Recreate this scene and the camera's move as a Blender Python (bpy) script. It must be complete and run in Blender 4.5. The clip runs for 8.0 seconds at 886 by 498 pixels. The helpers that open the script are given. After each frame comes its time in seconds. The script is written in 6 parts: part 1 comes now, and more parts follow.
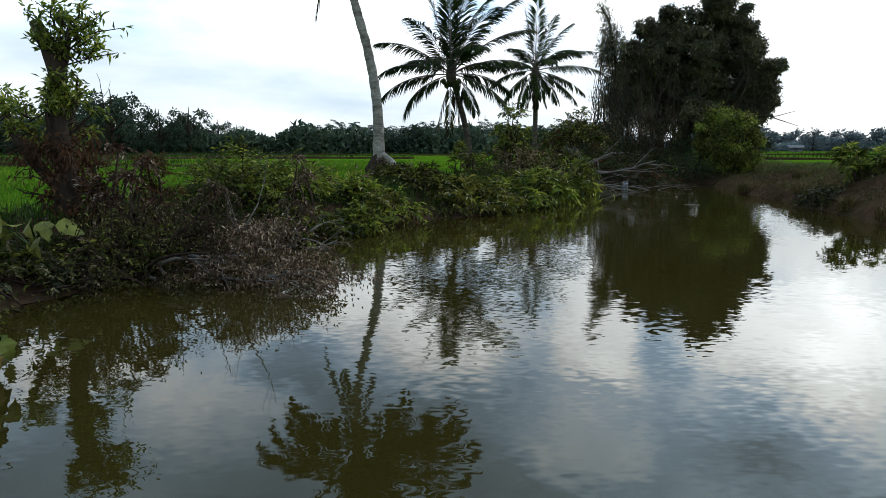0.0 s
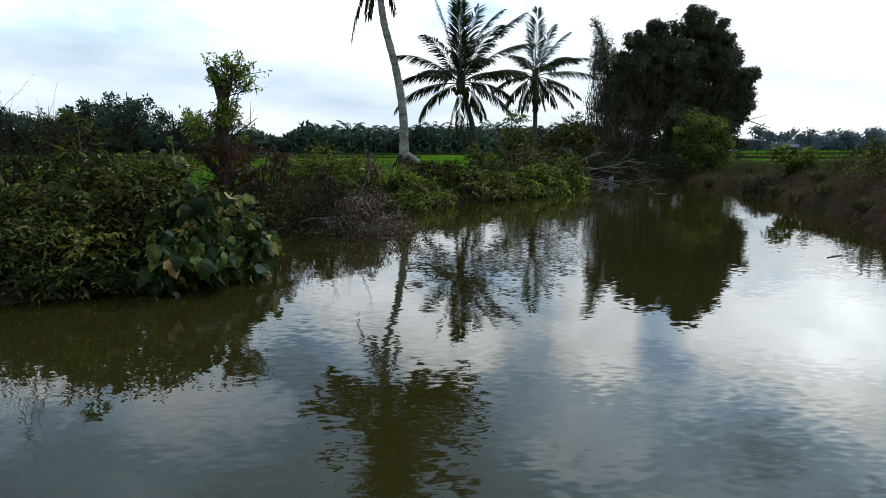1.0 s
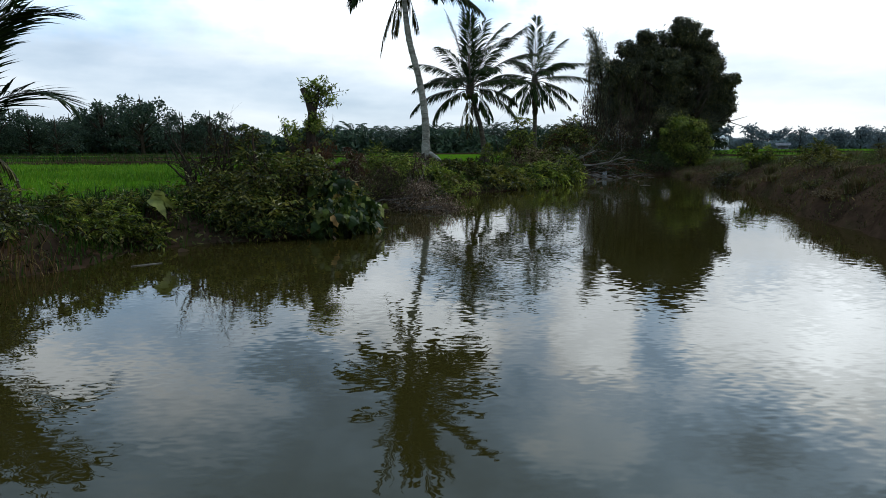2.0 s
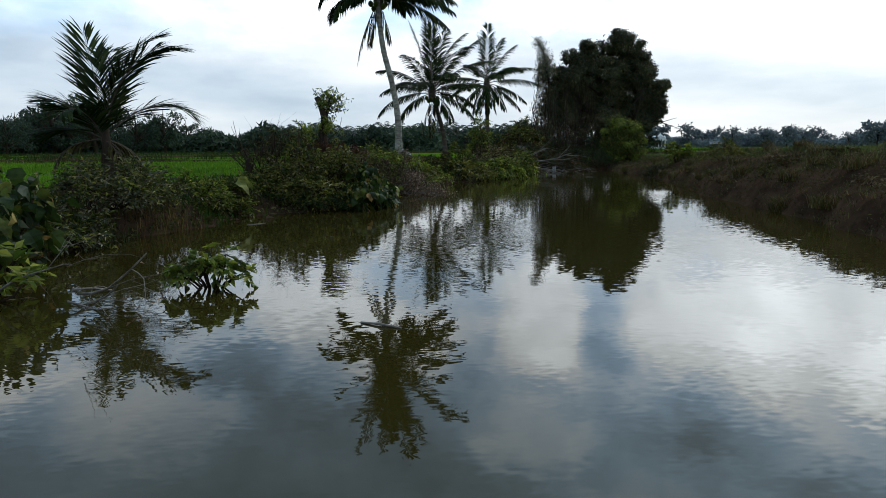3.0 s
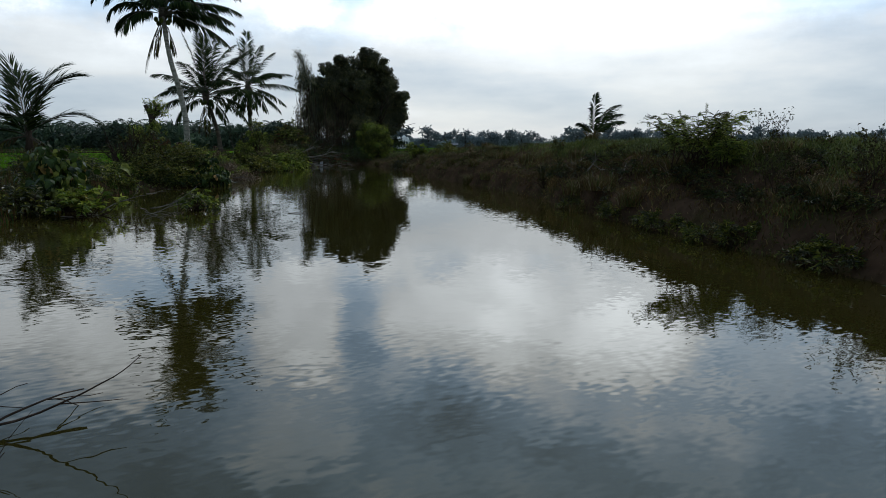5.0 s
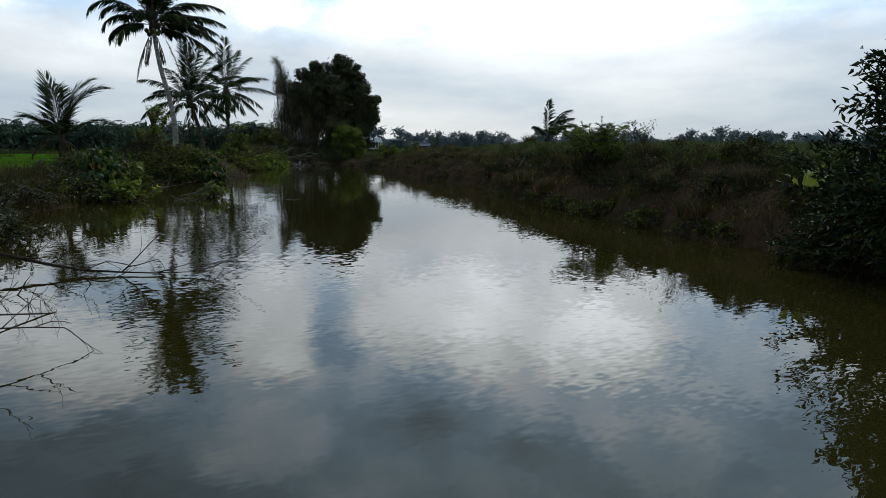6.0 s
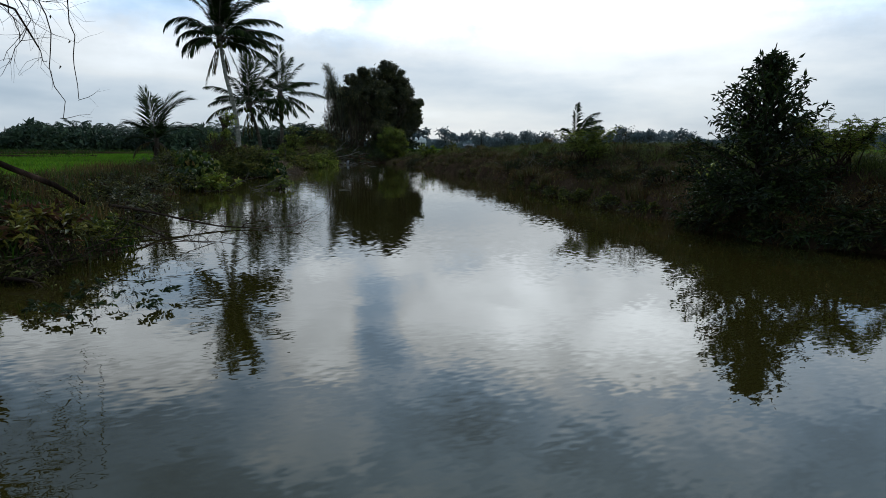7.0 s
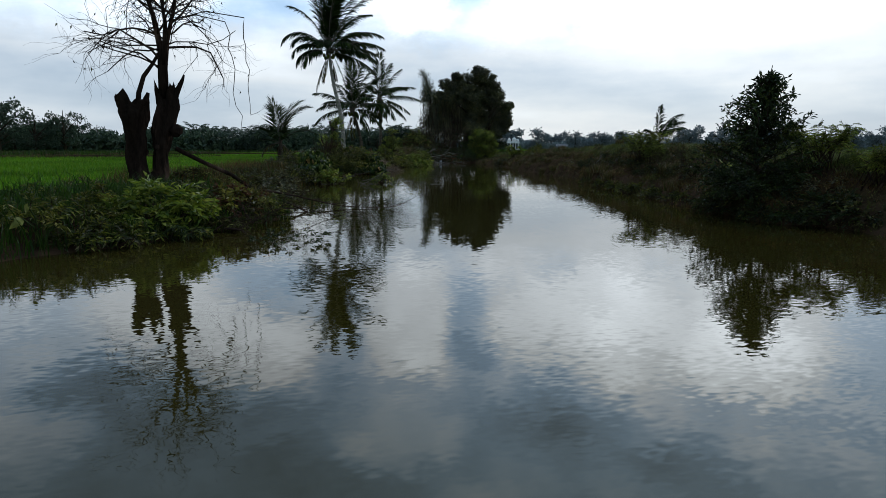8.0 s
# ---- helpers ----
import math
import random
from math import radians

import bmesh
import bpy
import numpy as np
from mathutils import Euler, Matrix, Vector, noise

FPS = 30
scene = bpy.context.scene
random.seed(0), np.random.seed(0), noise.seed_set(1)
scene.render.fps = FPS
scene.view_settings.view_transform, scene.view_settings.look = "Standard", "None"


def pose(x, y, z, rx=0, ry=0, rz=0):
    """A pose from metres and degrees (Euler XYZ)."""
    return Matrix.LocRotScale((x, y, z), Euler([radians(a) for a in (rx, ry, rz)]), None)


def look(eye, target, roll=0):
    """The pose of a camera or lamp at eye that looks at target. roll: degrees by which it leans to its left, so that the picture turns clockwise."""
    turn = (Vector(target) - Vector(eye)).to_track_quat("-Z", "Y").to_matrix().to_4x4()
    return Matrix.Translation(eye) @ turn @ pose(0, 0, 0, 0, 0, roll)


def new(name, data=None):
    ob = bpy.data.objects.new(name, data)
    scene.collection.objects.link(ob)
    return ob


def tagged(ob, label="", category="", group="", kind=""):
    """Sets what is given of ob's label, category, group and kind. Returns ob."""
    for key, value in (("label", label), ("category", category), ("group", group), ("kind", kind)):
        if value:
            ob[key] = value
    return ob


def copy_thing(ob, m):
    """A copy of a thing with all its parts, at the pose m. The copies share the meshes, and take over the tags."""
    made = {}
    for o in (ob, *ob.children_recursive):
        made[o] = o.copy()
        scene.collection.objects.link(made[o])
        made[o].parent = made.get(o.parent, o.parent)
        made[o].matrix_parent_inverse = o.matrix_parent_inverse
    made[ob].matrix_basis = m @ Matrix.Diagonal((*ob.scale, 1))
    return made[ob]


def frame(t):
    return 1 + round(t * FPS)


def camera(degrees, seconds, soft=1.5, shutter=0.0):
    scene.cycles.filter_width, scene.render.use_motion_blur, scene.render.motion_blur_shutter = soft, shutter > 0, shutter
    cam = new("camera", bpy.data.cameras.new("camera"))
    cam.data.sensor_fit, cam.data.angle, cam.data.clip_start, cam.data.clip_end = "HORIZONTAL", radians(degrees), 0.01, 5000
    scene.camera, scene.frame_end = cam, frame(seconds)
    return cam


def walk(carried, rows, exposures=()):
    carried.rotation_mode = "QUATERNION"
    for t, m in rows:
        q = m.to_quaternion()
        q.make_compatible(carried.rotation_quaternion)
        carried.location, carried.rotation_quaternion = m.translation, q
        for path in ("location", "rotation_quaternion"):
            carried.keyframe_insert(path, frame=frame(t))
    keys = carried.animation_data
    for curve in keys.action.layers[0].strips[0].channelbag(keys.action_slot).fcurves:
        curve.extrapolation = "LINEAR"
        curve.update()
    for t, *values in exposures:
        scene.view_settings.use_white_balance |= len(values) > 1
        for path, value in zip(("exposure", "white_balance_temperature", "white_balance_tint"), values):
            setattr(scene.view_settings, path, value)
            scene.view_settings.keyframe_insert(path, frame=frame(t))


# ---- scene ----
cam = camera(67.6, 8.0, soft=0.8)
METRES, EYE, TILT, LEAN, TURN = 25.0, 1.05, -8.56, 0.0, 0.0
ROWS = [
    (0.0, 0.0, 0.0, 0.0, 0.0, 0.0, -0.0),
    (0.5, -0.0075, -0.0644, -0.0083, -0.02, -0.05, -0.06),
    (1.0, -0.0177, -0.1275, -0.0183, -0.0, -0.04, 0.07),
    (1.5, -0.0303, -0.1899, -0.0276, 0.01, -0.06, 0.14),
    (3.0, -0.0842, -0.3738, -0.0571, -4.8, -0.2, 1.1),
    (3.5, -0.107, -0.435, -0.0676, -10.1, -0.36, 1.71),
    (4.0, -0.1314, -0.4948, -0.0772, -15.87, -0.57, 2.39),
    (4.5, -0.1562, -0.5542, -0.0863, -21.02, -0.84, 2.99),
    (5.0, -0.1814, -0.6114, -0.0944, -25.91, -1.1, 3.62),
    (6.5, -0.2483, -0.7797, -0.1189, -28.32, -1.2, 3.94),
    (7.0, -0.2651, -0.8363, -0.1269, -24.36, -0.95, 3.44),
    (7.5, -0.2799, -0.8902, -0.1348, -19.17, -0.62, 2.76),
    (8.0, -0.2926, -0.9413, -0.1428, -16.38, -0.48, 2.39),
]
walk(cam, [(t, pose(0, 0, EYE, TILT, LEAN, TURN) @ pose(METRES * x, METRES * y, METRES * z, 90 + pitch, roll, yaw)) for t, x, y, z, yaw, pitch, roll in ROWS],
     exposures=[(0.0, 0.90, 6250, 8), (1.5, 0.70, 6000, 8), (3.0, 0.52, 6050, 8), (5.0, 0.18, 6100, 8), (8.0, 0.25, 5950, 8)])

# ---- light: an overcast sky with a veiled sun ----
SUN_UP, SUN_ROUND = 42.0, 40.0
CLOUD_CONTRAST = 1.5
SKY_RISE = [(0.0, 0.57), (4.0, 0.60), (8.0, 0.69), (12.0, 0.92), (17.0, 0.92), (21.0, 0.65), (30.0, 0.52), (45.0, 0.50), (90.0, 0.45)]
CLOUDS = [(14.0, 14.5, 3.6, 5.0, 0.55), (27.5, 14.5, 6.8, 4.9, 0.44), (42.0, 16.5, 5.0, 3.4, 0.55), (0.0, 16.5, 5.0, 3.4, 0.50), (13.0, 24.6, 6.0, 3.4, 0.60), (-20.0, 21.3, 8.0, 3.4, 0.55), (47.0, 24.0, 6.0, 3.0, 0.45), (-33.0, 17.5, 5.0, 3.0, 0.30), (35.0, 11.0, 5.5, 3.0, 0.35),
          (-7.0, 12.0, 5.0, 2.6, 0.30), (19.0, 16.0, 2.2, 6.0, -0.25), (7.6, 16.0, 2.0, 5.0, -0.25), (-13.0, 17.5, 4.5, 2.6, -0.35), (29.0, 22.5, 5.0, 2.2, -0.20), (-1.0, 23.8, 7.0, 3.0, -0.25), (39.0, 26.0, 5.0, 3.0, -0.20)]
world = bpy.data.worlds.new("overcast_sky")
scene.world = world
world.use_nodes = True
wn, wl = world.node_tree.nodes, world.node_tree.links
wn.clear()
sky = wn.new("ShaderNodeTexSky")
sky.sky_type, sky.sun_disc = "NISHITA", False
sky.sun_elevation, sky.sun_rotation = radians(SUN_UP), radians(SUN_ROUND)
coord = wn.new("ShaderNodeTexCoord")
split = wn.new("ShaderNodeSeparateXYZ")
wl.new(coord.outputs["Generated"], split.inputs[0])
high = wn.new("ShaderNodeMath")
high.operation = "MAXIMUM"
high.inputs[1].default_value = 0.0
wl.new(split.outputs["Z"], high.inputs[0])


def world_math(op, a, b=None, c=None):
    n = wn.new("ShaderNodeMath")
    n.operation = op
    for k, v in enumerate((a, b, c)):
        if v is None:
            continue
        if isinstance(v, (int, float)):
            n.inputs[k].default_value = v
        else:
            wl.new(v, n.inputs[k])
    return n.outputs[0]


def world_noise(scale, detail, rough, stretch):
    m = wn.new("ShaderNodeMapping")
    m.inputs["Scale"].default_value = stretch
    wl.new(coord.outputs["Generated"], m.inputs[0])
    n = wn.new("ShaderNodeTexNoise")
    n.inputs["Scale"].default_value, n.inputs["Detail"].default_value, n.inputs["Roughness"].default_value = scale, detail, rough
    wl.new(m.outputs[0], n.inputs["Vector"])
    return n


# the compass bearing and the height of each part of the sky, in degrees, ruffled so that clouds have ragged edges
ruffle = world_noise(6.0, 6.0, 0.68, (1.0, 1.0, 1.4))
ruffled = wn.new("ShaderNodeSeparateColor")
wl.new(ruffle.outputs["Color"], ruffled.inputs[0])
bearing = world_math("MULTIPLY", world_math("ARCTAN2", split.outputs["X"], split.outputs["Y"]), 57.2958)
bearing = world_math("ADD", bearing, world_math("MULTIPLY", world_math("SUBTRACT", ruffled.outputs[0], 0.5), 6.0))
lift = world_math("MULTIPLY", world_math("ARCSINE", high.outputs[0]), 57.2958)
lift = world_math("ADD", lift, world_math("MULTIPLY", world_math("SUBTRACT", ruffled.outputs[1], 0.5), 7.0))
clouds = world_noise(6.5, 5.0, 0.5, (1.0, 1.0, 1.4))
billow = world_math("MULTIPLY", world_math("SUBTRACT", clouds.outputs["Fac"], 0.5), CLOUD_CONTRAST)
# the larger clouds and the blue-grey gaps between them: bearing, height, half widths, and how bright
for az, el, wide, tall, gain in CLOUDS:
    u = world_math("MULTIPLY", world_math("SUBTRACT", bearing, az), 1 / wide)
    v = world_math("MULTIPLY", world_math("SUBTRACT", lift, el), 1 / tall)
    far = world_math("MULTIPLY_ADD", u, u, world_math("MULTIPLY", v, v))
    billow = world_math("MULTIPLY_ADD", world_math("POWER", 2.71828, world_math("MULTIPLY", world_math("POWER", far, 3.0), -1.0)), gain, billow)
# the cloud deck: pale and even at the horizon, brightest at a hand's height, heavy and grey overhead
base = wn.new("ShaderNodeFloatCurve")
for k, (h, b) in enumerate(SKY_RISE):
    if k < 2:
        base.mapping.curves[0].points[k].location = (h / 90.0, b / 3.0)
    else:
        base.mapping.curves[0].points.new(h / 90.0, b / 3.0)
base.mapping.update()
wl.new(world_math("MULTIPLY", lift, 1 / 90.0), base.inputs["Value"])
streak = world_noise(1.0, 5.0, 0.5, (3.2, 3.2, 13.0))
thin = world_math("MULTIPLY_ADD", world_math("SUBTRACT", streak.outputs["Fac"], 0.5), 1.3, 1.0)
swing = wn.new("ShaderNodeMapRange")
swing.interpolation_type = "SMOOTHSTEP"
swing.inputs["From Min"].default_value, swing.inputs["From Max"].default_value = 7.0, 11.0
wl.new(lift, swing.inputs["Value"])
billow = world_math("MULTIPLY", billow, swing.outputs[0])
level = world_math("MULTIPLY", world_math("MULTIPLY", base.outputs[0], 3.0), world_math("MAXIMUM", world_math("ADD", thin, billow), 0.45))
# the side of the sky away from the sun is duller
away = wn.new("ShaderNodeMapRange")
away.interpolation_type = "SMOOTHSTEP"
away.inputs["From Min"].default_value, away.inputs["From Max"].default_value = -50.0, 30.0
away.inputs["To Min"].default_value, away.inputs["To Max"].default_value = 0.84, 1.0
wl.new(bearing, away.inputs["Value"])
level = world_math("MULTIPLY", level, away.outputs[0])
# thick cloud is white, the gaps and the grey undersides are bluer
tone = wn.new("ShaderNodeValToRGB")
tone.color_ramp.elements[0].position, tone.color_ramp.elements[0].color = 0.28, (0.70, 0.96, 1.25, 1)
tone.color_ramp.elements[1].position, tone.color_ramp.elements[1].color = 0.52, (0.995, 1.0, 0.985, 1)
wl.new(world_math("MULTIPLY_ADD", level, 0.5, world_math("MULTIPLY", world_math("SUBTRACT", 1.0, swing.outputs[0]), 0.18)), tone.inputs[0])
# the veiled sun brightens the clouds round it
sun_way = Vector((math.sin(radians(SUN_ROUND)) * math.cos(radians(SUN_UP)), math.cos(radians(SUN_ROUND)) * math.cos(radians(SUN_UP)), math.sin(radians(SUN_UP))))
facing = wn.new("ShaderNodeVectorMath")
facing.operation = "DOT_PRODUCT"
facing.inputs[1].default_value = sun_way
wl.new(coord.outputs["Generated"], facing.inputs[0])
glow = wn.new("ShaderNodeMapRange")
glow.interpolation_type = "SMOOTHSTEP"
glow.inputs["From Min"].default_value, glow.inputs["From Max"].default_value = 0.76, 1.0
glow.inputs["To Min"].default_value, glow.inputs["To Max"].default_value = 1.0, 2.0
wl.new(facing.outputs["Value"], glow.inputs["Value"])
total = wn.new("ShaderNodeMath")
total.operation = "MULTIPLY"
wl.new(world_math("MULTIPLY", level, 10.0), total.inputs[0])
wl.new(glow.outputs[0], total.inputs[1])
bright = wn.new("ShaderNodeVectorMath")
bright.operation = "SCALE"
wl.new(tone.outputs[0], bright.inputs[0])
wl.new(total.outputs[0], bright.inputs["Scale"])
veil = wn.new("ShaderNodeMix")
veil.data_type = "RGBA"
veil.inputs["Factor"].default_value = 0.9
wl.new(sky.outputs[0], veil.inputs[6])
wl.new(bright.outputs[0], veil.inputs[7])
dome = wn.new("ShaderNodeBackground")
dome.inputs["Strength"].default_value = 0.1
wl.new(veil.outputs[2], dome.inputs["Color"])
out = wn.new("ShaderNodeOutputWorld")
wl.new(dome.outputs[0], out.inputs[0])

sun_data = bpy.data.lights.new("sun", "SUN")
sun_data.energy, sun_data.angle, sun_data.color = 1.0, radians(14), (1.0, 0.94, 0.85)
sun = new("sun", sun_data)
sun.matrix_world = look(sun_way * 200, (0, 0, 0))


# ---- materials ----
def shader(name):
    m = bpy.data.materials.new(name)
    m.use_nodes = True
    nodes, links = m.node_tree.nodes, m.node_tree.links
    return m, nodes, links, nodes["Principled BSDF"], nodes["Material Output"]


def ramp(nodes, stops):
    r = nodes.new("ShaderNodeValToRGB")
    e = r.color_ramp.elements
    while len(e) < len(stops):
        e.new(0.5)
    for i, (p, c) in enumerate(stops):
        e[i].position, e[i].color = p, (*c, 1)
    return r


def noise_node(nodes, links, scale, detail=4.0, rough=0.55, stretch=None):
    tc = nodes.new("ShaderNodeTexCoord")
    n = nodes.new("ShaderNodeTexNoise")
    n.inputs["Scale"].default_value, n.inputs["Detail"].default_value, n.inputs["Roughness"].default_value = scale, detail, rough
    if stretch:
        mp = nodes.new("ShaderNodeMapping")
        mp.inputs["Scale"].default_value = stretch
        links.new(tc.outputs["Object"], mp.inputs[0])
        links.new(mp.outputs[0], n.inputs["Vector"])
    else:
        links.new(tc.outputs["Object"], n.inputs["Vector"])
    return n


def times(nodes, links, a, b):
    mx = nodes.new("ShaderNodeMix")
    mx.data_type, mx.blend_type = "RGBA", "MULTIPLY"
    mx.inputs["Factor"].default_value = 1.0
    links.new(a, mx.inputs[6])
    links.new(b, mx.inputs[7])
    return mx.outputs[2]


def leaf_material(name, stops, rough=0.5, glow_through=0.3, patch=0.8, sheen=0.34):
    """Leaves: each leaf takes its own shade, with broad patches of lighter and darker growth. Both spreads are widened
    to suggest lit leaves and shaded gaps.
    """
    m, nodes, links, bsdf, outp = shader(name)
    geo = nodes.new("ShaderNodeNewGeometry")
    r = ramp(nodes, stops)
    links.new(geo.outputs["Random Per Island"], r.inputs[0])
    n = noise_node(nodes, links, patch, 3.0)
    # wide spread: growth varies, and dark patches suggest shaded gaps between clumps
    v = ramp(nodes, [(0.32, (0.52, 0.52, 0.52)), (0.68, (1.65, 1.60, 1.42))])
    links.new(n.outputs["Fac"], v.inputs[0])
    col = times(nodes, links, r.outputs[0], v.outputs[0])
    links.new(col, bsdf.inputs["Base Color"])
    bsdf.inputs["Roughness"].default_value = rough
    bsdf.inputs["Specular IOR Level"].default_value = sheen
    tr = nodes.new("ShaderNodeBsdfTranslucent")
    links.new(col, tr.inputs["Color"])
    mx = nodes.new("ShaderNodeMixShader")
    mx.inputs[0].default_value = glow_through
    links.new(bsdf.outputs[0], mx.inputs[1])
    links.new(tr.outputs[0], mx.inputs[2])
    links.new(mx.outputs[0], outp.inputs[0])
    return m


def rough_material(name, stops, scale, rough=0.85, bump=0.4, stretch=None, fine=6.0, grit=0.02):
    """Bark, soil and plaster: two scales of noise for colour, and a bump."""
    m, nodes, links, bsdf, outp = shader(name)
    n1 = noise_node(nodes, links, scale, 5.0, 0.6, stretch)
    n2 = noise_node(nodes, links, scale * fine, 4.0, 0.6, stretch)
    r = ramp(nodes, stops)
    links.new(n1.outputs["Fac"], r.inputs[0])
    v = ramp(nodes, [(0.3, (0.5, 0.5, 0.5)), (0.7, (0.95, 0.95, 0.95))])
    links.new(n2.outputs["Fac"], v.inputs[0])
    links.new(times(nodes, links, r.outputs[0], v.outputs[0]), bsdf.inputs["Base Color"])
    bsdf.inputs["Roughness"].default_value = rough
    bsdf.inputs["Specular IOR Level"].default_value = 0.0
    b = nodes.new("ShaderNodeBump")
    b.inputs["Strength"].default_value, b.inputs["Distance"].default_value = bump, grit
    links.new(n2.outputs["Fac"], b.inputs["Height"])
    links.new(b.outputs[0], bsdf.inputs["Normal"])
    return m


def water_material():
    """Still, murky olive water under a light breeze: ripples at four sizes tilt the surface."""
    m, nodes, links, bsdf, outp = shader("murky_water")
    n0 = noise_node(nodes, links, 0.12, 3.0)
    r = ramp(nodes, [(0.3, (0.0180, 0.0146, 0.0031)), (0.7, (0.0250, 0.0202, 0.0044))])
    links.new(n0.outputs["Fac"], r.inputs[0])
    links.new(r.outputs[0], bsdf.inputs["Base Color"])
    bsdf.inputs["Roughness"].default_value = 0.01
    bsdf.inputs["IOR"].default_value = 1.333
    bsdf.inputs["Specular Tint"].default_value = (1.0, 1.0, 0.76, 1.0)
    breeze = noise_node(nodes, links, 0.25, 2.0, 0.5)
    puff = ramp(nodes, [(0.35, (0.25, 0.25, 0.25)), (0.65, (1.0, 1.0, 1.0))])
    links.new(breeze.outputs["Fac"], puff.inputs[0])
    tilt = None
    for scale, detail, stretch, size in ((1.2, 0.0, (0.9, 1.1, 1.0), 0.007), (6.0, 0.0, (0.85, 1.2, 1.0), 0.009), (13.0, 0.0, (0.85, 1.2, 1.0), 0.027), (27.0, 0.0, (0.7, 1.4, 1.0), 0.048)):
        n = noise_node(nodes, links, scale, detail, 0.5, stretch)
        c = nodes.new("ShaderNodeVectorMath")
        c.operation = "SUBTRACT"
        c.inputs[1].default_value = (0.5, 0.5, 0.5)
        links.new(n.outputs["Color"], c.inputs[0])
        k = nodes.new("ShaderNodeVectorMath")
        k.operation = "MULTIPLY"
        k.inputs[1].default_value = (size, size, 0.0)
        links.new(c.outputs[0], k.inputs[0])
        if tilt is None:
            tilt = k.outputs[0]
        else:
            g = nodes.new("ShaderNodeVectorMath")
            g.operation = "MULTIPLY_ADD"
            links.new(k.outputs[0], g.inputs[0])
            links.new(puff.outputs[0], g.inputs[1])
            links.new(tilt, g.inputs[2])
            tilt = g.outputs[0]
    up = nodes.new("ShaderNodeVectorMath")
    up.operation = "ADD"
    up.inputs[1].default_value = (0.0, 0.0, 1.0)
    links.new(tilt, up.inputs[0])
    level = nodes.new("ShaderNodeVectorMath")
    level.operation = "NORMALIZE"
    links.new(up.outputs[0], level.inputs[0])
    links.new(level.outputs[0], bsdf.inputs["Normal"])
    return m


def plain_material(name, colour, rough=0.6):
    m, nodes, links, bsdf, outp = shader(name)
    n = noise_node(nodes, links, 3.0, 5.0)
    r = ramp(nodes, [(0.3, tuple(c * 0.75 for c in colour)), (0.7, colour)])
    links.new(n.outputs["Fac"], r.inputs[0])
    links.new(r.outputs[0], bsdf.inputs["Base Color"])
    bsdf.inputs["Roughness"].default_value = rough
    return m


WATER = water_material()
SOIL = rough_material("bank_soil", [(0.3, (0.0267, 0.0173, 0.0108)), (0.5, (0.0627, 0.0382, 0.0238)), (0.7, (0.0407, 0.0346, 0.0144))], 1.2, grit=0.05)
PADDY = rough_material("young_rice_field", [(0.3, (0.0477, 0.1115, 0.0052)), (0.5, (0.0689, 0.1455, 0.0078)), (0.7, (0.0954, 0.1649, 0.0130))], 0.5, fine=14.0, grit=0.05, stretch=(1.0, 0.45, 1.0))
RICE = leaf_material("rice_blades", [(0.0, (0.0374, 0.1012, 0.0033)), (0.6, (0.0655, 0.1445, 0.0053)), (1.0, (0.1030, 0.1590, 0.0108))], 0.7, 0.3, 0.25, sheen=0.12)
GRASS = leaf_material("bank_grass", [(0.0, (0.0098, 0.0270, 0.0025)), (0.6, (0.0201, 0.0459, 0.0043)), (1.0, (0.0379, 0.0540, 0.0094))], 0.55, 0.3, 0.5, sheen=0.12)
LEVEE_GRASS = leaf_material("olive_levee_grass", [(0.0, (0.024, 0.034, 0.008)), (0.6, (0.056, 0.072, 0.016)), (1.0, (0.105, 0.108, 0.032))], 0.6, 0.3, 0.5, 0.12)
DRY_GRASS = leaf_material("dry_grass", [(0.0, (0.0340, 0.0197, 0.0087)), (0.5, (0.0833, 0.0472, 0.0183)), (0.85, (0.0588, 0.0603, 0.0120)), (0.97, (0.1314, 0.0837, 0.0355)), (1.0, (0.3089, 0.2157, 0.1076))], 0.8, 0.2, 0.5, sheen=0.12)
GREEN = leaf_material("shrub_leaves", [(0.0, (0.0109, 0.0176, 0.0025)), (0.45, (0.0385, 0.0527, 0.0065)), (0.8, (0.0964, 0.1071, 0.0139)), (1.0, (0.2021, 0.1889, 0.0405))], patch=1.6, sheen=0.2)
FRESH = leaf_material("fresh_green_leaves", [(0.0, (0.0383, 0.0676, 0.0074)), (0.5, (0.1007, 0.1375, 0.0129)), (0.85, (0.1806, 0.2074, 0.0258)), (1.0, (0.2845, 0.2947, 0.0644))], glow_through=0.45, patch=1.6)
OLIVE = leaf_material("yellow_green_leaves", [(0.0, (0.0374, 0.0389, 0.0053)), (0.6, (0.0889, 0.0879, 0.0106)), (1.0, (0.1778, 0.1526, 0.0264))])
DARK = leaf_material("dark_mango_leaves", [(0.0, (0.0164, 0.0203, 0.0086)), (0.55, (0.0416, 0.0459, 0.0158)), (0.85, (0.0861, 0.0837, 0.0328)), (1.0, (0.1857, 0.1553, 0.0705))], 0.45, 0.2, 0.9, 0.4)
SCRUB = leaf_material("brown_green_scrub", [(0.0, (0.0174, 0.0138, 0.0070)), (0.5, (0.0386, 0.0312, 0.0123)), (0.85, (0.0413, 0.0532, 0.0114)), (1.0, (0.1377, 0.1285, 0.0442))], 0.8, 0.2, 0.6, sheen=0.12)
STRAW = leaf_material("pale_straw", [(0.0, (0.090, 0.062, 0.034)), (0.6, (0.160, 0.120, 0.070)), (1.0, (0.26, 0.21, 0.14))], 0.8, 0.25, 0.8, sheen=0.12)
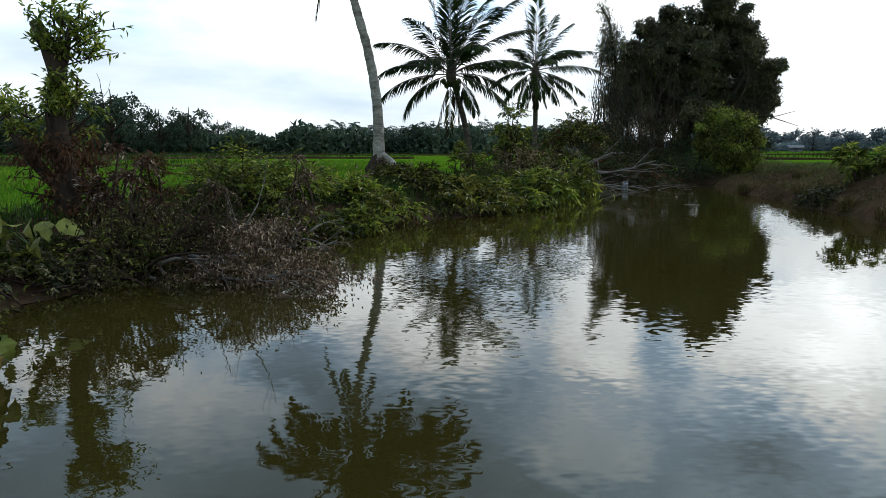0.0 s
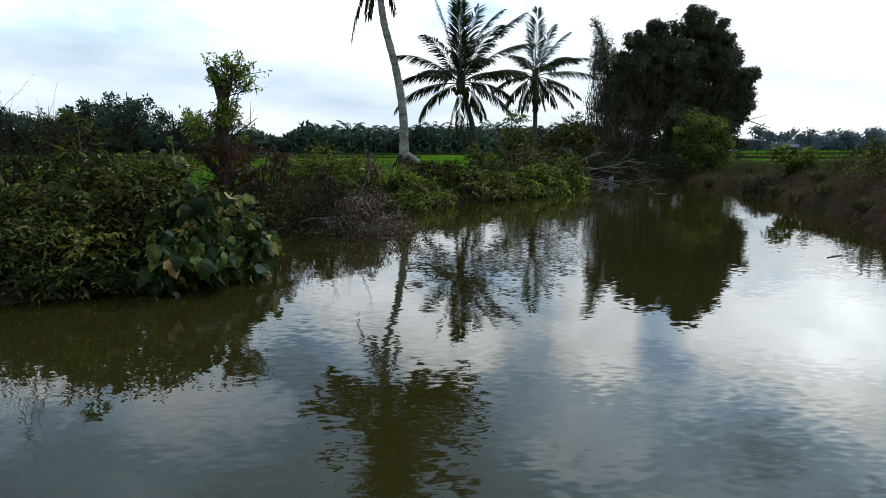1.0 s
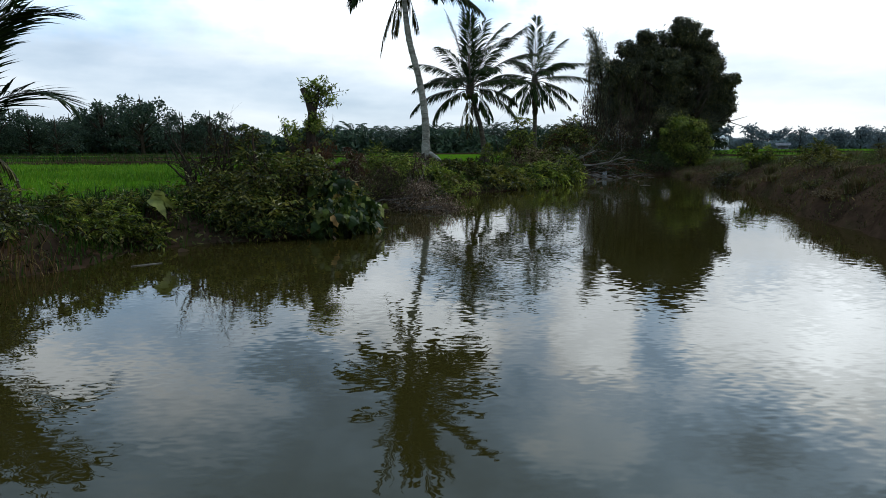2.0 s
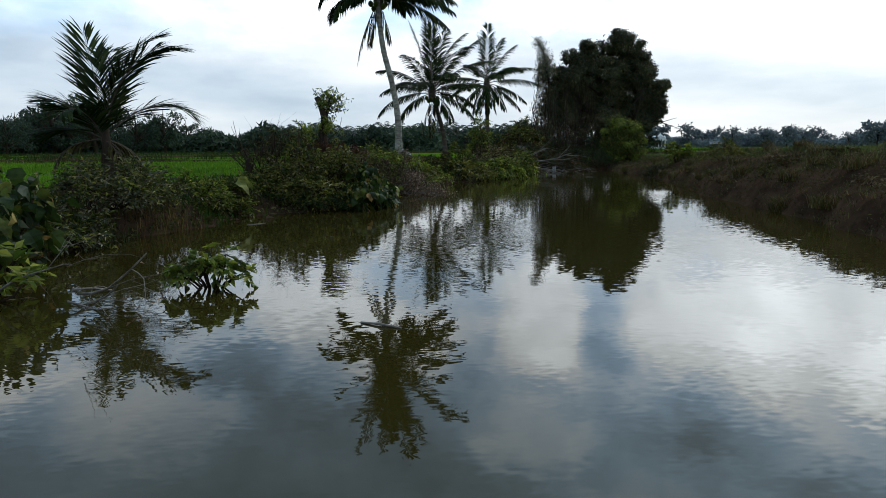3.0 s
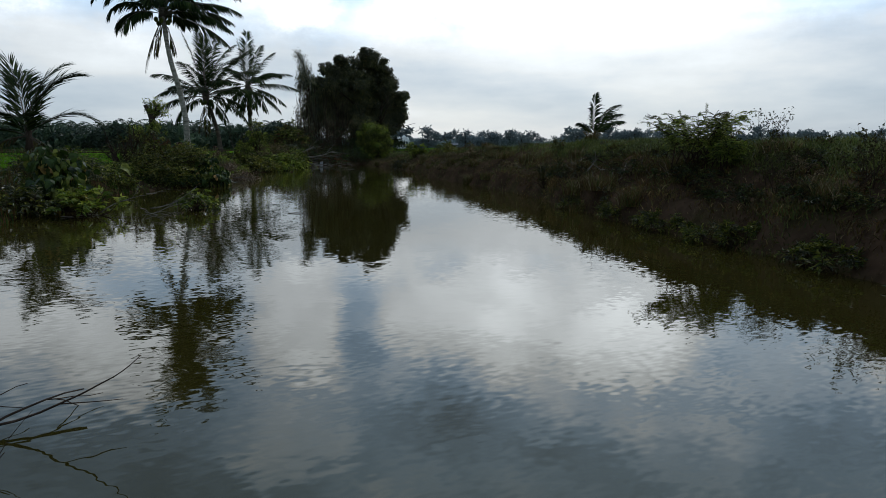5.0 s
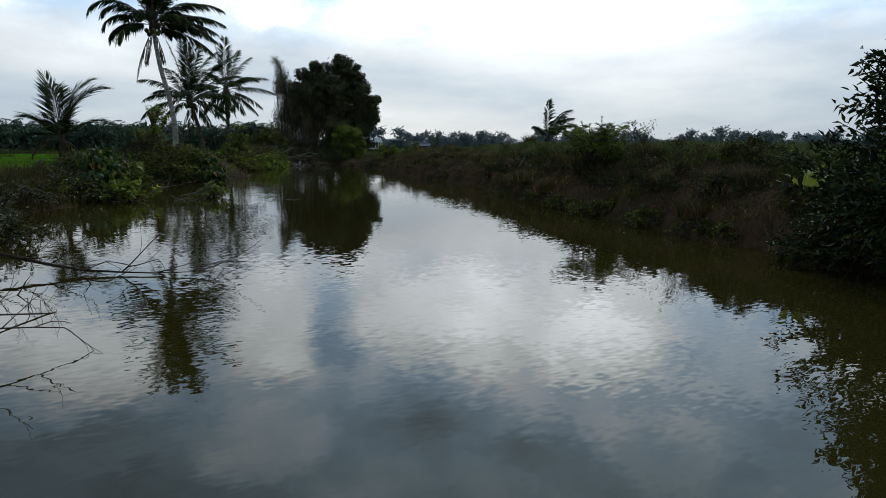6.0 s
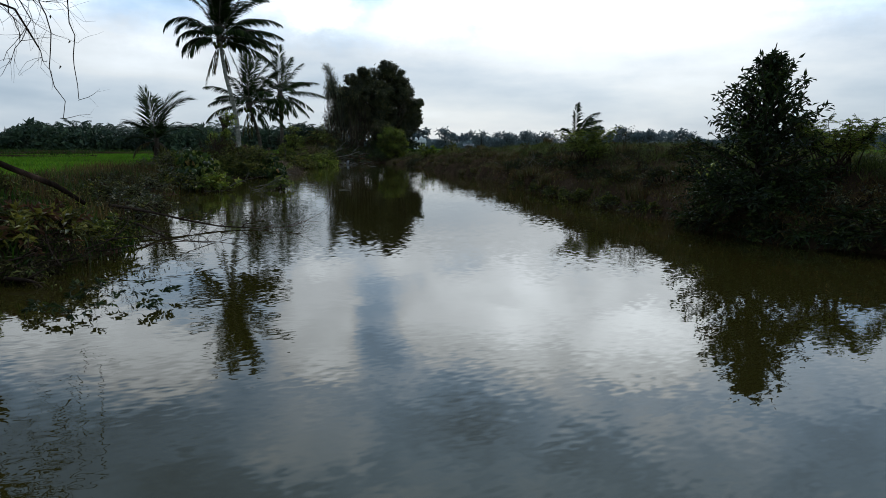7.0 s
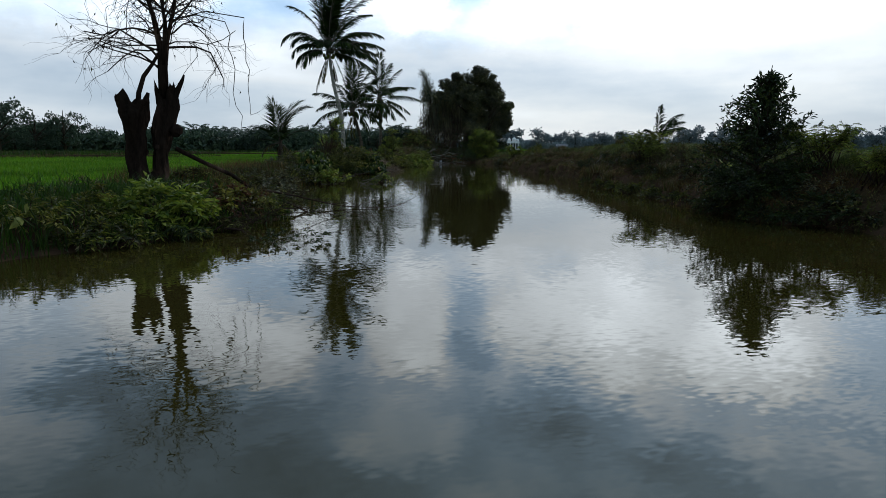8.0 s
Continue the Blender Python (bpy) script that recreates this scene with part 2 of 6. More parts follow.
BROAD = leaf_material("broad_soft_leaves", [(0.0, (0.0089, 0.0194, 0.0028)), (0.6, (0.0233, 0.0402, 0.0072)), (0.75, (0.0496, 0.0684, 0.0116)), (0.94, (0.1453, 0.1549, 0.0344)), (1.0, (0.3342, 0.1938, 0.0715))], 0.55, 0.25, 7.0, 0.16)
WITHERED = leaf_material("withered_leaves", [(0.0, (0.0293, 0.0181, 0.0109)), (0.5, (0.0832, 0.0541, 0.0354)), (0.85, (0.1762, 0.1245, 0.0910)), (1.0, (0.3719, 0.2977, 0.2358))], 0.8, 0.2, 1.2, sheen=0.12)
RUST = leaf_material("rust_brown_leaves", [(0.0, (0.0324, 0.0153, 0.0085)), (0.6, (0.0612, 0.0289, 0.0142)), (1.0, (0.1080, 0.0510, 0.0238))], 0.7, 0.25, 1.2, sheen=0.12)
PALM = leaf_material("palm_leaflets", [(0.0, (0.0056, 0.0112, 0.0032)), (0.6, (0.0136, 0.0240, 0.0056)), (1.0, (0.0360, 0.0496, 0.0128))], 0.75, 0.12, 0.7, 0.05)
GLOSSY = leaf_material("dark_glossy_leaves", [(0.0, (0.0062, 0.0130, 0.0028)), (0.6, (0.0162, 0.0267, 0.0055)), (0.92, (0.0323, 0.0456, 0.0089)), (1.0, (0.0629, 0.0794, 0.0171))], 0.5, 0.15, 1.5, 0.16)
# bluish distance haze is mixed into the next two leaf colours
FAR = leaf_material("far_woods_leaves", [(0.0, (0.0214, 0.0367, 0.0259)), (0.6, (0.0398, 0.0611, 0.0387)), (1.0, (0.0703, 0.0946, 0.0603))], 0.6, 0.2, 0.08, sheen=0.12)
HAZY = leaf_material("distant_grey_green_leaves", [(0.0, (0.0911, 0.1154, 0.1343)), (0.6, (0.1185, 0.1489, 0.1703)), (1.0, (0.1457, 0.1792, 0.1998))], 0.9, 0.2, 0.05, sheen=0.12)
PALM_BARK = rough_material("ringed_palm_bark", [(0.3, (0.10, 0.085, 0.070)), (0.5, (0.26, 0.24, 0.20)), (0.7, (0.44, 0.41, 0.36))], 3.2, stretch=(1.0, 1.0, 2.6), fine=5.0)
# darker bark: shade painted onto two trunks, and the colour of ribs and hearts
SHADE_AND_RIB_BARK = rough_material("dull_palm_bark", [(0.3, (0.060, 0.048, 0.038)), (0.7, (0.150, 0.125, 0.100))], 2.2, stretch=(1.0, 1.0, 5.0))
BARK = rough_material("brown_bark", [(0.3, (0.030, 0.022, 0.016)), (0.7, (0.085, 0.066, 0.048))], 4.0, stretch=(1.0, 1.0, 0.3))
CHAR = rough_material("charred_wood", [(0.3, (0.010, 0.008, 0.006)), (0.55, (0.028, 0.019, 0.014)), (0.72, (0.130, 0.080, 0.055))], 3.0, stretch=(1.0, 1.0, 0.35), bump=0.8, grit=0.04)
TWIG = rough_material("grey_dead_twigs", [(0.3, (0.11, 0.094, 0.078)), (0.7, (0.27, 0.24, 0.205))], 6.0)
BROWN_TWIG = rough_material("dark_brown_twigs", [(0.3, (0.030, 0.021, 0.016)), (0.7, (0.075, 0.052, 0.038))], 6.0)
PLASTER = rough_material("weathered_white_plaster", [(0.3, (0.62, 0.62, 0.60)), (0.6, (0.80, 0.80, 0.78)), (0.8, (0.85, 0.85, 0.83))], 0.8, 0.8, 0.2)
ROOF = rough_material("grey_sheet_roof", [(0.3, (0.12, 0.12, 0.13)), (0.7, (0.26, 0.26, 0.27))], 1.0, 0.6, 0.2)
# near-black colour stands for shade inside openings and behind pillars
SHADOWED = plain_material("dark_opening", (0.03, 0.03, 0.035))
PALE_PATCH = plain_material("white_plastic_sheet", (0.36, 0.37, 0.38), 0.5)


# ---- mesh tools ----
class Shape:
    """Collects vertices and faces, then becomes one mesh."""

    def __init__(self):
        self.v, self.f3, self.f4, self.n = [], [], [], 0

    def add(self, verts, faces):
        verts, faces = np.asarray(verts, float).reshape(-1, 3), np.asarray(faces, int)
        (self.f3 if faces.shape[1] == 3 else self.f4).append(faces + self.n)
        self.v.append(verts)
        self.n += len(verts)

    def mesh(self, name, material, smooth=False):
        me = bpy.data.meshes.new(name)
        v = np.concatenate(self.v)
        f3 = np.concatenate(self.f3) if self.f3 else np.zeros((0, 3), int)
        f4 = np.concatenate(self.f4) if self.f4 else np.zeros((0, 4), int)
        loops = np.concatenate([f3.ravel(), f4.ravel()])
        starts = np.concatenate([np.arange(len(f3)) * 3, len(f3) * 3 + np.arange(len(f4)) * 4])
        me.vertices.add(len(v))
        me.vertices.foreach_set("co", v.astype(np.float32).ravel())
        me.loops.add(len(loops))
        me.loops.foreach_set("vertex_index", loops.astype(np.int32))
        me.polygons.add(len(starts))
        me.polygons.foreach_set("loop_start", starts.astype(np.int32))
        me.polygons.foreach_set("use_smooth", np.full(len(starts), smooth))
        me.materials.append(material)
        me.update(calc_edges=True)
        me.validate()
        return me


def unit(a):
    a = np.asarray(a, float)
    return a / np.maximum(np.linalg.norm(a, axis=-1, keepdims=True), 1e-9)


def part(name, shape, material, parent, label="", smooth=False):
    ob = new(name, shape.mesh(name, material, smooth))
    ob.parent = parent
    if label:
        ob["label"] = label
    return ob


def thing(name, label, category, place, group=""):
    ob = new(name)
    ob.empty_display_size = 0.2
    ob.location = place
    return tagged(ob, label, category, group)


def tube(shape, points, radii, sides=6, lumpy=0.0, rng=None):
    """A tapered, closed tube along points."""
    p, r = np.asarray(points, float), np.asarray(radii, float)
    t = unit(np.gradient(p, axis=0))
    up = np.array([0.0, 0.0, 1.0]) if abs(t[0][2]) < 0.9 else np.array([1.0, 0.0, 0.0])
    rings = []
    side = unit(np.cross(t[0], up))
    a = np.linspace(0, 2 * np.pi, sides, endpoint=False)
    for i in range(len(p)):
        side = unit(side - t[i] * np.dot(side, t[i]))
        other = np.cross(t[i], side)
        rr = r[i] * (1 + (lumpy * rng.uniform(-1, 1, sides) if lumpy else 0))
        rings.append(p[i] + np.outer(np.cos(a) * rr, side) + np.outer(np.sin(a) * rr, other))
    v = np.concatenate(rings + [p[:1], p[-1:]])
    n = len(p)
    k = np.arange(sides)
    quads = np.concatenate([np.stack([i * sides + k, i * sides + (k + 1) % sides, (i + 1) * sides + (k + 1) % sides, (i + 1) * sides + k], 1) for i in range(n - 1)])
    caps = np.concatenate([np.stack([np.full(sides, n * sides), (k + 1) % sides, k], 1), np.stack([np.full(sides, n * sides + 1), (n - 1) * sides + k, (n - 1) * sides + (k + 1) % sides], 1)])
    base = shape.n
    shape.add(v, quads)
    shape.f3.append(caps + base)


def leaves(shape, at, way, length, width, rng, fold=0.25, curl=0.15):
    """Folded, pointed leaves at many places at once."""
    at, way = np.asarray(at, float), unit(way)
    n = len(at)
    length, width = np.broadcast_to(length, n)[:, None], np.broadcast_to(width, n)[:, None]
    rand = unit(rng.normal(size=(n, 3)) + np.array([0, 0, 1.2]))
    side = unit(np.cross(way, rand))
    up = np.cross(side, way)
    tip = at + way * length - up * length * curl
    mid = at + way * length * 0.45
    v = np.stack([at, mid + side * width / 2 + up * width * fold, tip, mid - side * width / 2 + up * width * fold], 1).reshape(-1, 3)
    k = np.arange(n)[:, None] * 4
    shape.add(v, np.concatenate([k + np.array([0, 1, 2]), k + np.array([0, 2, 3])]))


def broad_leaves(shape, at, way, length, width, rng):
    """Wide three-lobed leaves with a bent midrib and raised wings: fourteen vertices each."""
    at, way = np.asarray(at, float), unit(way)
    n = len(at)
    length, width = np.broadcast_to(length, n)[:, None], np.broadcast_to(width, n)[:, None]
    rand = unit(rng.normal(size=(n, 3)) * np.array([0.7, 0.7, 0.25]) + np.array([0.0, -0.25, 0.45]))
    side = unit(np.cross(way, rand))
    up = np.cross(side, way)
    cup = rng.uniform(-0.22, 0.16, (n, 1))
    ribs = []
    for s, w, drop in ((0.0, 0.0, 0.0), (0.05, 0.34, 0.02), (0.28, 0.50, -0.05), (0.52, 0.30, -0.03), (0.70, 0.27, 0.06), (1.0, 0.0, 0.28)):
        c = at + way * length * s - up * length * drop
        back = way * length * (0.10 if s == 0.28 else 0.0)
        ribs.append([c] if w == 0 else [c + side * width * w + back + up * width * cup, c, c - side * width * w + back + up * width * cup * 0.6])
    v = np.stack([q for rib in ribs for q in rib], 1).reshape(-1, 3)
    k = np.arange(n)[:, None] * 14
    tri = [(0, 1, 2), (0, 2, 3), (10, 13, 11), (11, 13, 12)]
    quad = [(1, 4, 5, 2), (2, 5, 6, 3), (4, 7, 8, 5), (5, 8, 9, 6), (7, 10, 11, 8), (8, 11, 12, 9)]
    base = shape.n
    shape.add(v, np.concatenate([k + np.array(f) for f in tri]))
    shape.f4.append(np.concatenate([k + np.array(f) for f in quad]) + base)


def blades(shape, at, height, width, rng, lean=0.35):
    """Grass blades, bent, at many places at once."""
    at = np.asarray(at, float)
    n = len(at)
    height, width = np.broadcast_to(height, n)[:, None], np.broadcast_to(width, n)[:, None]
    a = rng.uniform(0, 2 * np.pi, n)
    side = np.stack([np.cos(a), np.sin(a), np.zeros(n)], 1)
    b = rng.uniform(0, 2 * np.pi, n)
    out_way = np.stack([np.cos(b), np.sin(b), np.zeros(n)], 1) * rng.uniform(0.2, 1.0, n)[:, None] * lean
    up = np.array([0, 0, 1.0])
    mid = at + (up * 0.6 + out_way * 0.35) * height
    tip = at + (up * rng.uniform(0.75, 1.0, n)[:, None] + out_way) * height
    v = np.stack([at - side * width / 2, at + side * width / 2, mid + side * width * 0.35, mid - side * width * 0.35, tip], 1).reshape(-1, 3)
    k = np.arange(n)[:, None] * 5
    base = shape.n
    shape.add(v, k + np.array([0, 1, 2, 3]))
    shape.f3.append(k + np.array([3, 2, 4]) + base)


def grow(shape, rng, start, way, length, radius, depth, spread=0.7, kids=3, droop=0.0, wobble=0.16, taper=0.35, sides=6, tips=None):
    """A branching limb: a crooked tube with side branches. Returns points near the ends."""
    tips = [] if tips is None else tips
    n = 5 if depth else 4
    p, d = [np.array(start, float)], unit(way)
    for i in range(n):
        d = unit(d + rng.normal(size=3) * wobble + np.array([0, 0, -droop]))
        p.append(p[-1] + d * length / n)
    tube(shape, p, np.linspace(radius, radius * taper, n + 1), sides if depth > 1 else max(3, sides - 2))
    if depth == 0:
        tips.extend(p[2:])
        return tips
    for i in range(kids):
        k = int(rng.integers(2, n + 1))
        turn = unit(rng.normal(size=3))
        w = unit(unit(p[k] - p[k - 1]) + turn * spread)
        grow(shape, rng, p[k], w, length * rng.uniform(0.45, 0.7), radius * taper * rng.uniform(0.7, 1.1), depth - 1, spread, kids, droop, wobble, taper, sides, tips)
    return tips


def clump_points(rng, centre, radius, n, inner=0.55):
    """Points in the outer part of an uneven ball, and the ways that leaves there point."""
    d = unit(rng.normal(size=(n, 3)))
    bump = 1 + 0.22 * np.sin(d[:, 0] * 5 + centre[0] * 3) * np.sin(d[:, 1] * 4 + centre[1]) + 0.15 * np.sin(d[:, 2] * 7 + centre[2] * 2)
    p = np.asarray(centre) + d * np.asarray(radius) * (rng.uniform(inner, 1.05, n) * bump)[:, None]
    return p, unit(d + rng.normal(size=(n, 3)) * 0.6 + np.array([0, 0, -0.15]))


# ---- the lie of the land ----
LEFT_SHORE = [(-14, -60), (-13, -40), (-11.5, -28), (-10.2, -20), (-9.5, -17.0), (-9.0, -16.65), (-8.5, -16.2), (-8.0, -15.8), (-7.6, -15.0), (-7.2, -14.5), (-6.85, -14.0), (-6.7, -13.0), (-7.0, -11.5),
              (-6.9, -9), (-6.6, -7), (-6.0, -5.6), (-5.6, -4.2), (-5.3, -2.2), (-4.5, -0.4), (-4.4, 0.8), (-3.3, 1.4), (-2.5, 2.0), (-2.6, 3.3),
              (-2.9, 4.3), (-2.6, 5.6), (-1.5, 7.4), (-0.5, 9.5), (1.1, 10.9), (2.7, 14.6), (3.6, 17.2), (4.6, 18.2), (6.0, 18.4)]
RIGHT_SHORE = [(6.8, 18.8), (7.9, 20.5), (8.4, 20.3), (7.6, 18.4), (7.3, 16.6), (7.15, 15.0), (6.95, 13.5), (6.65, 12.0), (6.4, 10.6), (6.1, 9.0), (5.55, 6.5), (4.7, 4.5), (4.4, 3.0), (3.8, -0.6), (3.1, -3.7),
               (2.5, -5.6), (1.8, -7.4), (0.9, -11), (0.15, -13.7), (-0.15, -15.2), (-0.35, -16.4), (-0.05, -17.4), (-0.6, -19), (-2, -26), (-3.5, -40), (-5, -60)]
SHORE = np.array(LEFT_SHORE + RIGHT_SHORE, float)


def shore_distance(x, y):
    """Metres to the water's edge: above nought on land, below in the water."""
    x, y = np.asarray(x, float), np.asarray(y, float)
    best, inside = np.full(x.shape, 1e9), np.zeros(x.shape, bool)
    for (ax, ay), (bx, by) in zip(SHORE, np.roll(SHORE, -1, axis=0)):
        ex, ey = bx - ax, by - ay
        k = np.clip(((x - ax) * ex + (y - ay) * ey) / (ex * ex + ey * ey), 0, 1)
        best = np.minimum(best, np.hypot(x - ax - k * ex, y - ay - k * ey))
        if ay != by:
            inside ^= ((ay > y) != (by > y)) & (x < ax + (y - ay) * ex / ey)
    return np.where(inside, -best, best)


def on_levee(x, y):
    """Whether a place lies on the right-hand side of the water."""
    mid_y = np.array([-60, -20, -12, -5, 2, 9, 14, 18.5, 24, 60])
    mid_x = np.array([-9.5, -5.5, -3.2, -1.5, 1.0, 2.8, 4.3, 6.6, 8.6, 14.0])
    return np.asarray(x, float) > np.interp(y, mid_y, mid_x)


def smooth(a):
    a = np.clip(a, 0, 1)
    return a * a * (3 - 2 * a)


def ripple(x, y, f, s=0.0):
    return np.sin(x * f + 1.7 * np.sin(y * f * 0.7 + s)) * np.cos(y * f * 1.1 + 1.3 * np.sin(x * f * 0.6 + 2 * s))


def land(x, y):
    """The height of the ground."""
    x, y = np.asarray(x, float), np.asarray(y, float)
    d = shore_distance(x, y) + 0.10 * ripple(x, y, 2.3) + 0.06 * ripple(x, y, 5.1, 1.0)
    low = np.where(d < 0, np.maximum(-0.9, d * 0.6), 0)
    field = 0.36 * smooth(d / 1.0) + 0.10 * np.exp(-((x + 0.3) ** 2 + (y - 18.5) ** 2) / 22.0) * smooth(d / 1.5)
    top = np.interp(y, [-60, -20, -15, -9, -4, 2, 8, 14, 20, 40], [0.75, 0.75, 0.80, 1.0, 1.0, 0.92, 0.76, 0.6, 0.5, 0.45])
    bank = top * (0.36 * smooth(d / 0.24) + 0.64 * smooth(d / 1.8)) - (top - 0.45) * smooth((d - 5.0) / 4.0)
    bump = (0.06 * ripple(x, y, 1.3, 2.0) + 0.05 * ripple(x, y, 3.7, 0.5) + 0.03 * ripple(x, y, 8.3, 1.5)) * smooth(d / 0.6) * (1 - 0.8 * smooth((d - 4.0) / 4.0))
    return np.where(d < 0, low, np.where(on_levee(x, y), bank, field) + bump)


def height(x, y):
    return float(land(np.array([x]), np.array([y]))[0])


def spaced(a, b, step, reach):
    inner = list(np.arange(a, b, step))
    s, lo, hi = step, inner[0], inner[-1]
    before, after = [], []
    while hi < reach:
        s *= 1.16
        lo, hi = lo - s, hi + s
        before.insert(0, lo)
        after.append(hi)
    return np.array(before + inner + after)


def build_ground():
    gx, gy = spaced(-13, 13, 0.21, 1800), spaced(-27, 30, 0.24, 1800)
    xx, yy = np.meshgrid(gx, gy)
    zz = land(xx, yy)
    s = Shape()
    nx, ny = len(gx), len(gy)
    i, j = np.meshgrid(np.arange(nx - 1), np.arange(ny - 1))
    a = (j * nx + i).ravel()
    s.add(np.stack([xx.ravel(), yy.ravel(), zz.ravel()], 1), np.stack([a, a + 1, a + nx + 1, a + nx], 1))
    me = s.mesh("ground", SOIL, True)
    me.materials.append(PADDY)
    cx = (xx[:-1, :-1] + xx[1:, 1:]).ravel() / 2
    cy = (yy[:-1, :-1] + yy[1:, 1:]).ravel() / 2
    d = shore_distance(cx, cy) + 0.35 * ripple(cx, cy, 1.1) + 0.15 * ripple(cx, cy, 4.0)
    me.polygons.foreach_set("material_index", (d > np.where(on_levee(cx, cy), 5.2, 2.1)).astype(np.int32))
    tagged(new("ground", me), "earth banks running into flat green rice fields", "ground", kind="structure")


build_ground()
s = Shape()
wx, wy = np.linspace(-16, 12, 15), np.linspace(-62, 24, 44)
xx, yy = np.meshgrid(wx, wy)
i, j = np.meshgrid(np.arange(14), np.arange(43))
a = (j * 15 + i).ravel()
s.add(np.stack([xx.ravel(), yy.ravel(), xx.ravel() * 0], 1), np.stack([a, a + 1, a + 16, a + 15], 1))
tagged(new("water", s.mesh("water", WATER, True)), "murky olive pond water with small ripples, reflecting the cloudy sky", "water", kind="structure")


# ---- plants ----
def sprays(rng, green, wood, centre, reach, outward, n, leaf, shape_fn=leaves, dry=None, share=0.0, droop=0.5, flat=0.8):
    """Leafy shoots that fan out from one point, with leaves set along them."""
    per = 9
    shoots = max(2, n // per)
    d = unit(rng.normal(size=(shoots, 3)) * np.array([1, 1, flat]) + outward * 0.75 + np.array([0, 0, 0.25]))
    ln = reach * rng.uniform(0.55, 1.35, shoots)
    k = np.tile(np.linspace(0.22, 1.0, per), (shoots, 1)) + rng.uniform(-0.05, 0.05, (shoots, per))
    sag = np.array([0, 0, -1.0]) * droop
    p = centre + d[:, None] * (k * ln[:, None])[..., None] + sag * (k ** 2 * ln[:, None])[..., None] * 0.6
    tang = unit(d[:, None] + sag * k[..., None] * 1.2)
    side = unit(np.cross(tang, np.array([0.13, 0.21, 1.0]))) * np.where(np.arange(per) % 2 == 0, 1, -1)[None, :, None]
    way = unit(tang * 0.7 + side * 0.8 + rng.normal(size=p.shape) * 0.35 + np.array([0, 0, -0.25 * droop]))
    size = (leaf[0] * rng.uniform(0.65, 1.3, (shoots, per)) * (1.08 - 0.35 * k)).ravel()
    p, way = p.reshape(-1, 3), way.reshape(-1, 3)
    keep = p[:, 2] > 0.01
    brown = np.repeat(rng.uniform(size=shoots) < share, per)
    for sh, mask in ((green, keep & ~brown), (dry, keep & brown)):
        if mask.any():
            shape_fn(sh, p[mask], way[mask], size[mask], leaf[1] / leaf[0] * size[mask], rng)
    if wood is not None:
        for i in range(0, shoots, 3):
            e = centre + d[i] * ln[i]
            tube(wood, [centre, (centre + e) / 2 + sag * ln[i] * 0.15, e + sag * ln[i] * 0.6], [0.006, 0.004, 0.002], 3)


def bush(name, label, place, size, leaf, count, material, clumps=14, seed=1, extra=None, shape_fn=leaves, sink=0.0, stems=True, over_water=False, tiers=False, droop=0.5):
    """A shrub: crooked stems that fork into leafy shoots. size: width, depth, height; leaf: length, width; extra: (material, share) for withered or paler shoots."""
    rng = np.random.default_rng(seed)
    w, d, h = size
    x, y = place
    z = 0.02 if over_water else max(height(x, y), -0.05) - sink
    ob = thing(name, label, "bush", (x, y, z))
    green, wood, dry = Shape(), Shape(), Shape()
    for c in range(clumps):
        a, q = rng.uniform(0, 2 * np.pi), math.sqrt(rng.uniform(0, 1)) * 0.85
        u, v = math.cos(a) * q, math.sin(a) * q
        top = h * math.sqrt(max(0.05, 1 - q * q)) * rng.uniform(0.72, 1.08)
        r = rng.uniform(0.18, 0.34) * min(w, d, h * 1.6)
        zc = max(r * 0.5, rng.uniform(0.25, 1.0) * top - r * 0.6)
        if c < clumps * 0.4:
            zc = max(r * 0.5, top - r * 0.9)
        centre = np.array([u * w / 2, v * d / 2, zc])
        n = max(10, int(count / clumps * rng.uniform(0.6, 1.4)))
        if shape_fn is broad_leaves:
            p, way = clump_points(rng, centre, (r, r, r * 0.85), n, 0.15)
            keep = p[:, 2] > 0.0
            p, way = p[keep], unit(way[keep] + np.array([0, 0, -1.3]))
            ln = leaf[0] * rng.uniform(0.55, 1.35, len(p))
            broad_leaves(green, p, way, ln, leaf[1] / leaf[0] * ln, rng)
        else:
            outward = unit(np.array([u, v, (zc + 0.1) / h * 0.8]))
            sprays(rng, green, wood if stems else None, centre, r * 1.15, outward, n, leaf, shape_fn, dry, extra[1] if extra else 0.0, droop, 0.45 if tiers else 0.9)
        if stems:
            root = np.array([u * w * 0.12, v * d * 0.12, -0.05])
            bend = (root + centre) / 2 + rng.normal(size=3) * 0.06 * h
            tube(wood, [root, bend, centre], [0.016 * h + 0.004, 0.012 * h + 0.003, 0.006 * h + 0.002], 5)
    part("foliage", green, material, ob)
    if extra and dry.v:
        part("side_foliage", dry, extra[0], ob, "shoots of another shade among the rest")
    if stems:
        part("stemwork", wood, BROWN_TWIG, ob, smooth=True)
    return ob


